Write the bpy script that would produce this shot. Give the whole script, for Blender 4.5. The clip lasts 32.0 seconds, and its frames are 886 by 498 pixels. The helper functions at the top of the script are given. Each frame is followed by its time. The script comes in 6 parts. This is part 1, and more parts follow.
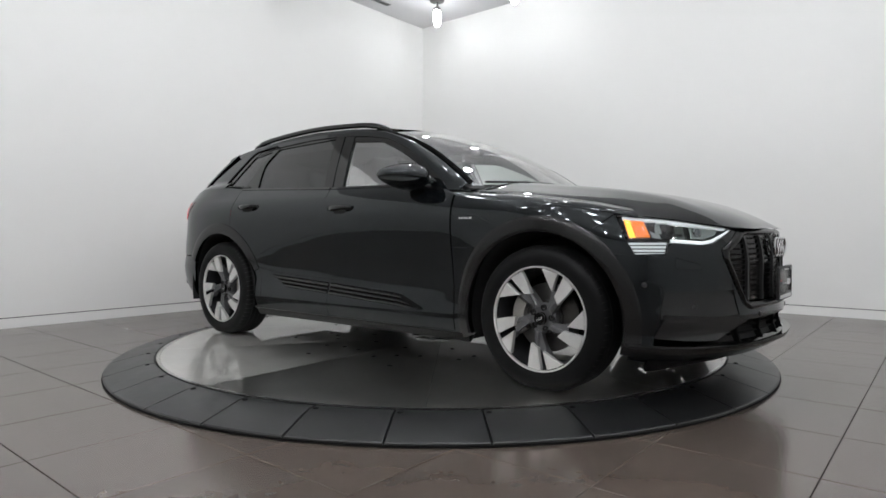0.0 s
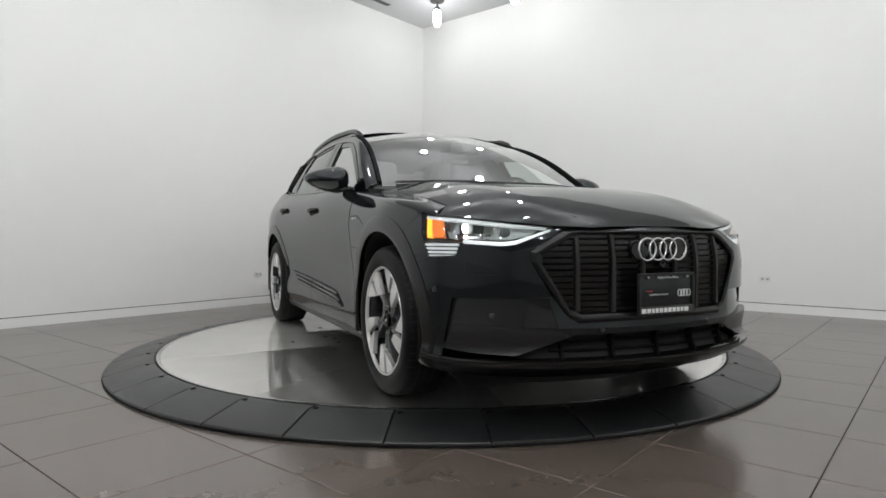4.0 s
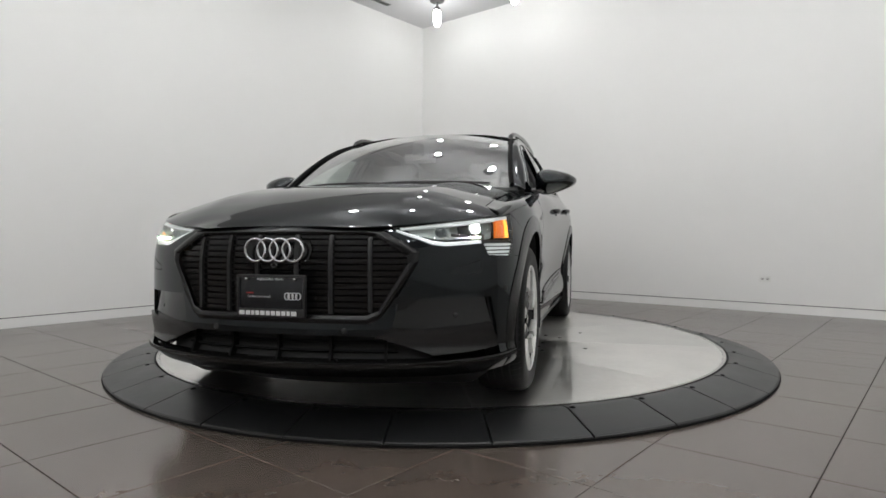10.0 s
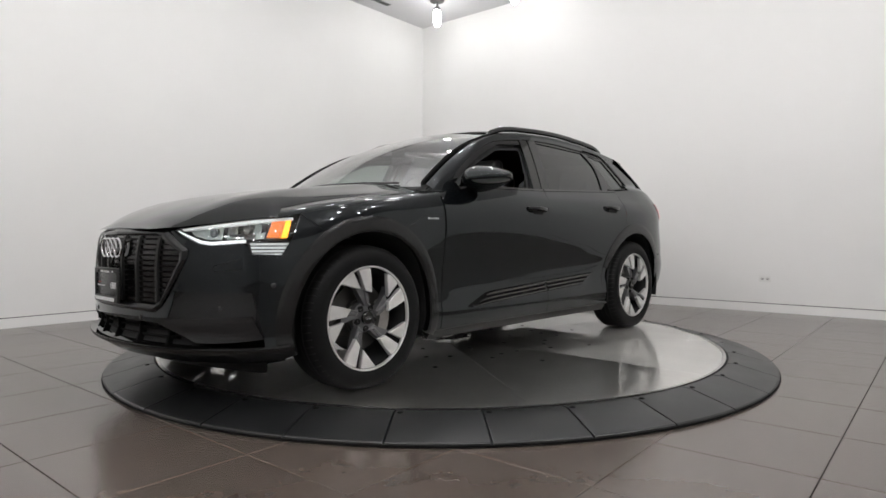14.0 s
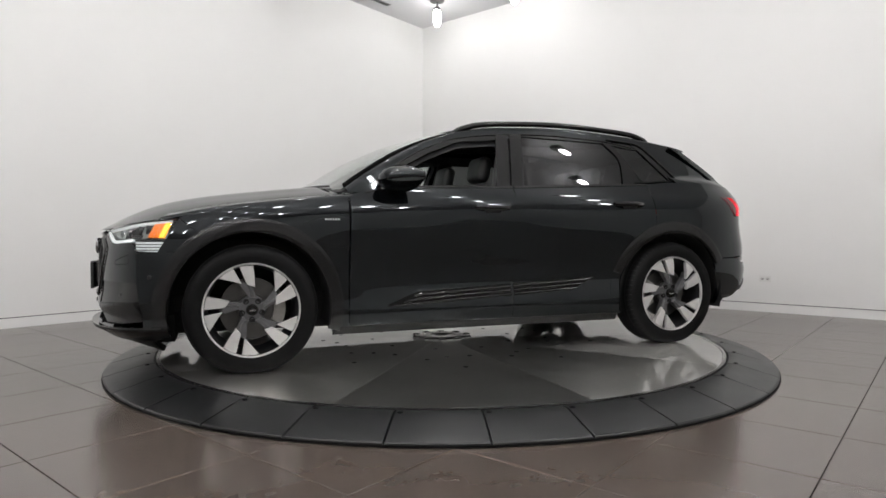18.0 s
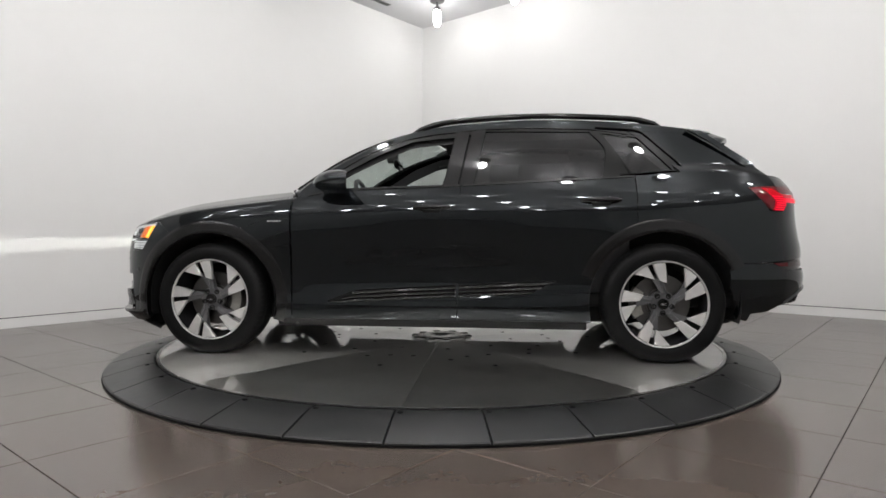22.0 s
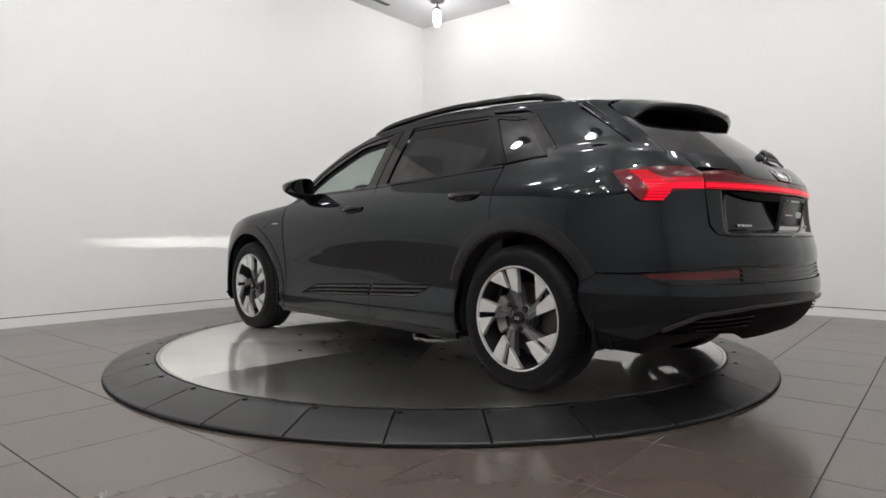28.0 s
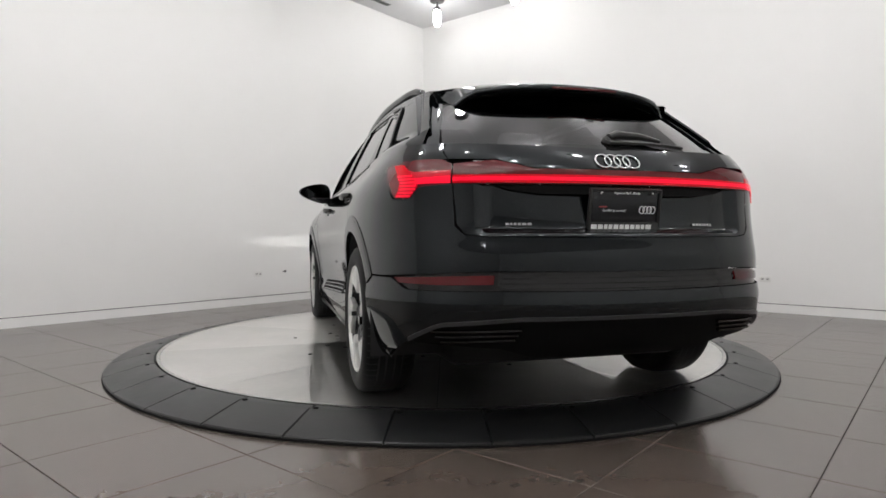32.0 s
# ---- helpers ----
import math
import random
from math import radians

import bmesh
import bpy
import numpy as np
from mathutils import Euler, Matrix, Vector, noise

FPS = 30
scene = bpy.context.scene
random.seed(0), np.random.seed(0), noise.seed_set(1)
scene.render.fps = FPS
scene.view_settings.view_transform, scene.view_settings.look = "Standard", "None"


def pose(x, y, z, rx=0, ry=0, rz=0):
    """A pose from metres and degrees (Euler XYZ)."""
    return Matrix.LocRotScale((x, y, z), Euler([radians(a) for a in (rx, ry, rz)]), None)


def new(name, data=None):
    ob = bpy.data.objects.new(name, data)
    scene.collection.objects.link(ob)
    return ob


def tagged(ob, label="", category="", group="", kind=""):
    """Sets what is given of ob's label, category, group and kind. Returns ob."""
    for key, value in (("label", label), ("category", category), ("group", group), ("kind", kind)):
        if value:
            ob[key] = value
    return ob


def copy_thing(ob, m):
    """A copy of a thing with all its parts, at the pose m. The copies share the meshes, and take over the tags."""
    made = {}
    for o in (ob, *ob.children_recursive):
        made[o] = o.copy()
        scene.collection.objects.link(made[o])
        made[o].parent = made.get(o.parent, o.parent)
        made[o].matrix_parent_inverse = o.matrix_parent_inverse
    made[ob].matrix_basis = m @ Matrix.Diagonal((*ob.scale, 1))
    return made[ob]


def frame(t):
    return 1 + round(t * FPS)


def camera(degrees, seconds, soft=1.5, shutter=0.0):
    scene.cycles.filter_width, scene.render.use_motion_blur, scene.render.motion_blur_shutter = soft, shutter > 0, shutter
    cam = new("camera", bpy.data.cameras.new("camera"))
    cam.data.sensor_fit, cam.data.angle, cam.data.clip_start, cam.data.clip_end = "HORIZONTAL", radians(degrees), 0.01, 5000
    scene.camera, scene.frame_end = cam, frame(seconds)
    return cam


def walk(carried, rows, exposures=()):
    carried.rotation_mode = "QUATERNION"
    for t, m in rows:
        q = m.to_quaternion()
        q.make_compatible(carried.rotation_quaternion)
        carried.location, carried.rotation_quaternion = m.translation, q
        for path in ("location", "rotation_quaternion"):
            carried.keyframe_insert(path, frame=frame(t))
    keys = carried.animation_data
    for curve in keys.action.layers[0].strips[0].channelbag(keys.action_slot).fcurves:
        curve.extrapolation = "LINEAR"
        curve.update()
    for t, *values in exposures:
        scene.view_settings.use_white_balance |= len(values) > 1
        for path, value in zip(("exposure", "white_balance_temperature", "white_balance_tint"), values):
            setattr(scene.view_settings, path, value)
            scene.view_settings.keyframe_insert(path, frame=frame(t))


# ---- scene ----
# ---- camera: it stands still on the showroom floor ----
CAM_EYE = (0.0, -4.780, 0.858)
CAM_YAW, CAM_PITCH, CAM_ROLL = 0.138, -1.196, 0.054
cam = camera(71.69, 32.0, soft=1.6)
STAND = pose(*CAM_EYE, 90 + CAM_PITCH, 0, -CAM_YAW) @ pose(0, 0, 0, 0, 0, -CAM_ROLL)
# exposure and white balance drift a little while the lamps face the camera
walk(cam, [(0.0, STAND), (32.0, STAND)], exposures=[(0, -.04, 6300, 12), (4.5, -.06, 6400, 10), (5.5, -.2, 6400, 8), (7.5, -.22, 6420, 10), (9, -.17, 6480, 11), (10.5, -.14, 6500, 12), (12, -.03, 6540, 14), (20, 0, 6560, 14), (32, 0, 6560, 14)])

# ---- light: the showroom's own ceiling lamps ----
DISC_Z = 0.0747
CEILING = 4.28
BULB_GLOW = 83.0
world = bpy.data.worlds.new("world")
scene.world = world
world.use_nodes = True
world.node_tree.nodes["Background"].inputs[0].default_value = (0.02, 0.02, 0.022, 1)
world.node_tree.nodes["Background"].inputs[1].default_value = 0.3


# ---- materials ----
def mat(name, color, rough=.5, metal=0.0, coat=0.0, spread=0.0, scale=6.0, bump=0.0, bump_scale=200.0, wear=0.0, glow=None, island=0.0, stretch=None, ior=1.5):
    """A principled material: colour and gloss vary at two scales, with fine relief."""
    m = bpy.data.materials.new(name)
    m.use_nodes = True
    n, ln = m.node_tree.nodes, m.node_tree.links
    b = n["Principled BSDF"]
    b.inputs["Base Color"].default_value = (*color, 1)
    b.inputs["Roughness"].default_value, b.inputs["Metallic"].default_value = rough, metal
    b.inputs["Coat Weight"].default_value, b.inputs["Coat Roughness"].default_value = coat, .02
    b.inputs["IOR"].default_value = ior
    if glow:
        b.inputs["Emission Color"].default_value = (*glow[0], 1)
        b.inputs["Emission Strength"].default_value = glow[1]
    tc = n.new("ShaderNodeTexCoord")
    src = tc.outputs["Object"]
    if stretch:
        mp = n.new("ShaderNodeMapping")
        mp.inputs["Scale"].default_value = stretch
        ln.new(src, mp.inputs[0])
        src = mp.outputs[0]
    if spread or wear:
        big, small, mix, ramp = n.new("ShaderNodeTexNoise"), n.new("ShaderNodeTexNoise"), n.new("ShaderNodeMath"), n.new("ShaderNodeMapRange")
        big.inputs["Scale"].default_value, small.inputs["Scale"].default_value = scale, scale * 9
        big.inputs["Detail"].default_value, small.inputs["Detail"].default_value = 4, 5
        for q in (big, small):
            ln.new(src, q.inputs["Vector"])
        mix.operation = "MULTIPLY_ADD"
        mix.inputs[1].default_value = .45
        ln.new(small.outputs[0], mix.inputs[0])
        ln.new(big.outputs[0], mix.inputs[2])
        ramp.inputs[1].default_value, ramp.inputs[2].default_value = .42, 1.02
        ramp.inputs[3].default_value, ramp.inputs[4].default_value = 1 - spread, 1 + spread
        ln.new(mix.outputs[0], ramp.inputs[0])
        val = ramp.outputs[0]
        if island:
            oi, r2, mm = n.new("ShaderNodeObjectInfo"), n.new("ShaderNodeMapRange"), n.new("ShaderNodeMath")
            r2.inputs[3].default_value, r2.inputs[4].default_value = 1 - island, 1 + island
            ln.new(oi.outputs["Random"], r2.inputs[0])
            mm.operation = "MULTIPLY"
            ln.new(val, mm.inputs[0])
            ln.new(r2.outputs[0], mm.inputs[1])
            val = mm.outputs[0]
        vm = n.new("ShaderNodeVectorMath")
        vm.operation = "SCALE"
        vm.inputs[0].default_value = color
        ln.new(val, vm.inputs["Scale"])
        ln.new(vm.outputs[0], b.inputs["Base Color"])
        if wear:
            r3 = n.new("ShaderNodeMapRange")
            r3.inputs[1].default_value, r3.inputs[2].default_value = .45, 1.0
            r3.inputs[3].default_value, r3.inputs[4].default_value = max(rough - wear, .02), rough + wear
            ln.new(mix.outputs[0], r3.inputs[0])
            ln.new(r3.outputs[0], b.inputs["Roughness"])
    if bump:
        nz, bp = n.new("ShaderNodeTexNoise"), n.new("ShaderNodeBump")
        nz.inputs["Scale"].default_value, nz.inputs["Detail"].default_value = bump_scale, 3
        ln.new(src, nz.inputs["Vector"])
        bp.inputs["Strength"].default_value, bp.inputs["Distance"].default_value = bump, .002
        ln.new(nz.outputs[0], bp.inputs["Height"])
        ln.new(bp.outputs[0], b.inputs["Normal"])
    return m


def pane(name, tint, f0=.06, rough=0.0):
    """A thin sheet of glass: it lets the view through, tinted, and mirrors more at a glance."""
    m = bpy.data.materials.new(name)
    m.use_nodes = True
    n, ln = m.node_tree.nodes, m.node_tree.links
    n.remove(n["Principled BSDF"])
    tr, gl, lw, mx = n.new("ShaderNodeBsdfTransparent"), n.new("ShaderNodeBsdfGlossy"), n.new("ShaderNodeLayerWeight"), n.new("ShaderNodeMixShader")
    tr.inputs[0].default_value = (*tint, 1)
    gl.inputs["Color"].default_value = (1, 1, 1, 1)
    gl.inputs["Roughness"].default_value = rough
    lw.inputs[0].default_value = .5
    pw, sc = n.new("ShaderNodeMath"), n.new("ShaderNodeMath")
    pw.operation, sc.operation = "POWER", "MULTIPLY_ADD"
    pw.inputs[1].default_value = 4.5
    sc.inputs[1].default_value, sc.inputs[2].default_value = 1 - f0, f0
    ln.new(lw.outputs["Facing"], pw.inputs[0])
    ln.new(pw.outputs[0], sc.inputs[0])
    ln.new(sc.outputs[0], mx.inputs[0])
    ln.new(tr.outputs[0], mx.inputs[1])
    ln.new(gl.outputs[0], mx.inputs[2])
    ln.new(mx.outputs[0], n["Material Output"].inputs[0])
    return m


def brushed(name, color, rough, aniso):
    """Brushed sheet metal, drawn along the sheet's own u direction."""
    m = mat(name, color, rough, .95, spread=.10, scale=2.5, wear=.02, island=.14)
    n, ln = m.node_tree.nodes, m.node_tree.links
    b = n["Principled BSDF"]
    tg = n.new("ShaderNodeTangent")
    tg.direction_type, tg.uv_map = "UV_MAP", "brush"
    ln.new(tg.outputs[0], b.inputs["Tangent"])
    b.inputs["Anisotropic"].default_value = aniso
    b.inputs["Coat Weight"].default_value, b.inputs["Coat Roughness"].default_value, b.inputs["Coat IOR"].default_value = 1.0, .02, 2.9
    return m


M_WALL = mat("white_wall_paint", (.80, .80, .785), .6, spread=.012, scale=.8, bump=.05, bump_scale=90)
# tones of the two unseen walls, set for the car's reflections and bounced light
M_WALL_PALE = mat("pale_unseen_wall", (.68, .68, .67), .55, spread=.03, scale=.8, bump=.05, bump_scale=90)
M_WALL_DARK = mat("grey_unseen_wall", (.53, .53, .525), .55, spread=.03, scale=.8, bump=.05, bump_scale=90)
M_REVEAL = mat("dark_reveal", (.06, .06, .06), .5)
M_CEIL = mat("grey_ceiling_paint", (.70, .70, .71), .8, spread=.03, scale=1.0)
M_TILE = mat("taupe_porcelain_tile", (.098, .077, .065), .20, ior=1.75, spread=.10, scale=3.0, island=.05)
M_GROUT = mat("dark_grout", (.03, .027, .025), .8)
M_RUBBER = mat("black_rubber_pad", (.012, .0125, .013), .36, spread=.45, scale=2.5, wear=.05, bump=.15, bump_scale=120)
M_RUBBER_DARK = mat("black_rubber_edge", (.005, .005, .005), .7, ior=1.2)
M_STEEL = brushed("brushed_steel_plate", (.76, .75, .71), .31, .92)
M_TRIM_STEEL = mat("steel_edge_band", (.6, .6, .58), .25, 1.0)
M_PAINT = mat("black_car_paint", (.0022, .0028, .0034), .045, spread=.05, scale=30, ior=1.5)
M_PAINT.node_tree.nodes["Principled BSDF"].inputs["Specular Tint"].default_value = (.90, .97, 1.0, 1)
M_GLOSS = mat("gloss_black_trim", (.004, .004, .004), .07)
M_SATIN = mat("satin_black_plastic", (.012, .012, .012), .42, spread=.15, scale=40, bump=.05, bump_scale=900)
M_SLAT = mat("dark_slat_plastic", (.005, .005, .0053), .27, ior=1.5, spread=.1, scale=40)
M_FRAME = mat("dark_frame_paint", (.006, .006, .0065), .22, ior=1.42, spread=.06, scale=30)
M_SILL = mat("black_sill_paint", (.004, .004, .0042), .28, ior=1.33, spread=.05, scale=30)
M_EDGE = mat("grey_edge_paint", (.045, .045, .047), .3, .3)
M_ARCH = mat("black_arch_paint", (.004, .004, .0042), .20, spread=.05, scale=30)
M_GRAPH = mat("graphite_trim_paint", (.012, .012, .0125), .24, coat=.0, spread=.04, scale=30)
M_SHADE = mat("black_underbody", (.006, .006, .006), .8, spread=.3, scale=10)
M_TYRE = mat("tyre_rubber", (.0048, .0048, .005), .5, ior=1.24, spread=.25, scale=12, bump=.1, bump_scale=400)
M_ALU = mat("machined_alloy", (.68, .675, .66), .38, .6, spread=.04, scale=30)
M_BARREL = mat("dark_barrel_paint", (.028, .028, .03), .35, .4, spread=.2, scale=20)
M_ALU_DARK = mat("grey_painted_alloy", (.13, .13, .134), .34, .4, spread=.1, scale=30)
M_CHROME = mat("satin_chrome", (.72, .72, .73), .14, 1.0)
M_GLASS = pane("clear_glass", (.78, .86, .83), .40)
M_SCREEN = pane("windscreen_glass", (.72, .82, .78), .30)
M_PRIVACY = pane("privacy_glass", (.07, .075, .075), .06)
M_SEAT = mat("black_leather", (.016, .016, .017), .45, spread=.2, scale=20, bump=.1, bump_scale=250)
M_LINER = mat("dark_headliner", (.03, .03, .031), .9)
M_BULB = mat("lamp_glow", (.9, .9, .9), .4, glow=((.985, 1, .985), BULB_GLOW))
M_BULB_SOFT = mat("soft_lamp_glow", (.9, .9, .9), .4, glow=((.985, 1, .985), BULB_GLOW * .44))
M_FIXTURE = mat("grey_lamp_metal", (.20, .20, .20), .4, .6)
M_LOWBEAM = mat("low_beam_strip", (.9, .9, .9), .3, glow=((.95, 1, .93), 62000.0))
M_DRL = mat("white_light_guide", (.8, .8, .8), .3, glow=((.93, .98, .97), .65))
M_DRL_DIM = mat("white_light_bar", (.6, .6, .6), .3, glow=((.93, .99, .96), .30))
M_BEAM = mat("headlamp_glow", (.9, .9, .9), .2, glow=((.95, 1, .93), 9.0))
M_ORANGE = mat("amber_marker", (.75, .16, .01), .2, glow=((1, .25, .02), .35))
M_ORANGE_LIT = mat("lit_amber_marker", (.9, .35, .02), .2, glow=((1, .42, .03), 1.6))
M_RED = mat("lit_red_tail_lamp", (.40, .003, .008), .15, ior=1.3, glow=((1, .004, .022), .24))
M_RED_LINE = mat("bright_red_light_line", (.45, .004, .01), .15, ior=1.3, glow=((1, .006, .045), .75))
M_RED_DIM = mat("dark_red_lens", (.08, .005, .008), .16, glow=((1, .02, .03), .015))
M_RED_TIP = mat("red_lamp_tip", (.11, .006, .010), .10, glow=((1, .02, .05), .028))
M_RED_FAINT = mat("faint_red_lamp", (.35, .008, .016), .12, glow=((1, .015, .05), .24))
M_DEEP = mat("matt_black_plastic", (.003, .003, .003), .7, ior=1.2, spread=.1, scale=30)
M_SEAL = mat("grey_door_seal", (.05, .05, .052), .6)
M_REFLECTOR = mat("red_reflector", (.075, .004, .006), .10)
M_LENS = pane("lamp_cover", (.92, .95, .95), .04)
M_SILVER = mat("pale_lamp_plastic", (.27, .29, .28), .35, .3)
M_LENSGLASS = mat("grey_lens_glass", (.10, .11, .115), .04, coat=.5)
M_HOUSING = mat("dark_lamp_housing", (.03, .03, .032), .3, .3)
M_LAMPCHROME = mat("lamp_chrome", (.55, .56, .57), .12, 1.0)
M_MIRROR = mat("mirror_glass", (.30, .31, .32), .01, 1.0)
M_DISCBRAKE = mat("brake_steel", (.10, .097, .093), .42, .9, spread=.1, scale=20)
M_CALIPER = mat("beige_grey_caliper", (.30, .29, .265), .5, .2, spread=.15, scale=30)
M_WRITING = mat("white_print", (.75, .75, .75), .5)
M_WRITING_RED = mat("red_print", (.35, .03, .03), .5)
M_PLATE = mat("black_plate", (.010, .011, .013), .25)
M_STICKER = mat("pale_sticker", (.6, .62, .64), .5)
M_SOCKET = mat("pale_socket", (.5, .5, .48), .4)
M_PLASTIC = mat("white_plastic", (.75, .75, .73), .35)


# ---- mesh helpers ----
def finish(me, name, material, parent=None, label="", m=None):
    me.materials.append(material)
    ob = new(name, me)
    if parent:
        ob.parent = parent
    if m is not None:
        ob.matrix_basis = m
    if label:
        ob["label"] = label
    return ob


def part(name, bm, material, parent=None, label="", m=None, angle=35):
    """Links a bmesh as one mesh object under a thing or part."""
    me = bpy.data.meshes.new(name)
    bmesh.ops.recalc_face_normals(bm, faces=bm.faces)
    bm.to_mesh(me)
    bm.free()
    me.polygons.foreach_set("use_smooth", [True] * len(me.polygons))
    me.set_sharp_from_angle(angle=radians(angle))
    return finish(me, name, material, parent, label, m)


def empty(name, m=None):
    ob = new(name)
    if m is not None:
        ob.matrix_basis = m
    return ob


def box(bm, x0, x1, y0, y1, z0, z1, bevel=0.0, m=None, seg=2):
    r = bmesh.ops.create_cube(bm, size=1.0)
    bmesh.ops.transform(bm, matrix=Matrix.Translation(((x0 + x1) / 2, (y0 + y1) / 2, (z0 + z1) / 2)) @ Matrix.Diagonal((x1 - x0, y1 - y0, z1 - z0, 1)), verts=r["verts"])
    vs = r["verts"]
    if bevel:
        es = list({e for v in vs for e in v.link_edges})
        out = bmesh.ops.bevel(bm, geom=es, offset=bevel, segments=seg, affect="EDGES", profile=.5)
        vs = list({v for f in out["faces"] for v in f.verts} | {v for v in vs if v.is_valid})
    if m is not None:
        bmesh.ops.transform(bm, matrix=m, verts=vs)
    return bm


def boxed(*a, **k):
    return box(bmesh.new(), *a, **k)


def lathe(profile, n=32, axis="z", closed=False, bm=None, m=None):
    """Turns a profile of (radius, height) round an axis."""
    bm = bm or bmesh.new()
    rings = []
    for r, h in profile:
        ring = []
        for k in range(n):
            a = 2 * math.pi * k / n
            c, s = r * math.cos(a), r * math.sin(a)
            q = Vector((c, s, h) if axis == "z" else (c, h, s))
            ring.append(bm.verts.new(m @ q if m is not None else q))
        rings.append(ring)
    pairs = list(zip(rings, rings[1:])) + ([(rings[-1], rings[0])] if closed else [])
    for a, b in pairs:
        for k in range(n):
            bm.faces.new((a[k], a[(k + 1) % n], b[(k + 1) % n], b[k]))
    if not closed:
        for ring in (rings[0], rings[-1]):
            bm.faces.new(ring)
    return bm


def tube(points, r, n=8, bm=None, closed=False):
    """A round bar along a line of points."""
    bm = bm or bmesh.new()
    pts = [Vector(p) for p in points]
    rings = []
    for i, p in enumerate(pts):
        a = pts[(i - 1) % len(pts)] if closed else pts[max(i - 1, 0)]
        b = pts[(i + 1) % len(pts)] if closed else pts[min(i + 1, len(pts) - 1)]
        t = (b - a).normalized()
        u = t.orthogonal() if not rings else (prev - t * prev.dot(t))
        u = u.normalized()
        prev = u
        w = t.cross(u)
        rr = r[i] if isinstance(r, (list, tuple)) else r
        rings.append([bm.verts.new(p + (u * math.cos(2 * math.pi * k / n) + w * math.sin(2 * math.pi * k / n)) * rr) for k in range(n)])
    for a, b in list(zip(rings, rings[1:])) + ([(rings[-1], rings[0])] if closed else []):
        for k in range(n):
            bm.faces.new((a[k], a[(k + 1) % n], b[(k + 1) % n], b[k]))
    if not closed:
        bm.faces.new(rings[0])
        bm.faces.new(rings[-1][::-1])
    return bm


def slab(outline, z0, z1, bm=None, m=None, bevel=0.0):
    """An outline of (x, y) points drawn up from z0 to z1."""
    bm = bm or bmesh.new()
    lo = [bm.verts.new((x, y, z0)) for x, y in outline]
    hi = [bm.verts.new((x, y, z1)) for x, y in outline]
    n = len(outline)
    bm.faces.new(lo[::-1])
    top = bm.faces.new(hi)
    for k in range(n):
        bm.faces.new((lo[k], lo[(k + 1) % n], hi[(k + 1) % n], hi[k]))
    vs = lo + hi
    if bevel:
        out = bmesh.ops.bevel(bm, geom=list(top.edges), offset=bevel, segments=1, affect="EDGES")
        vs = list({v for v in vs if v.is_valid} | {v for f in out["faces"] for v in f.verts})
    if m is not None:
        bmesh.ops.transform(bm, matrix=m, verts=vs)
    return bm


def resample(line, n, smooth=False):
    q = np.array(line, float)
    if len(q) == 1:
        return np.repeat(q, n, 0)
    d = np.concatenate([[0], np.cumsum(np.linalg.norm(np.diff(q, axis=0), axis=1))])
    if d[-1] < 1e-9:
        return np.repeat(q[:1], n, 0)
    s = np.linspace(0, d[-1], n)
    if smooth and len(q) > 2:
        return np.stack([pchip(d, q[:, k], s) for k in range(q.shape[1])], 1)
    return np.stack([np.interp(s, d, q[:, k]) for k in range(q.shape[1])], 1)


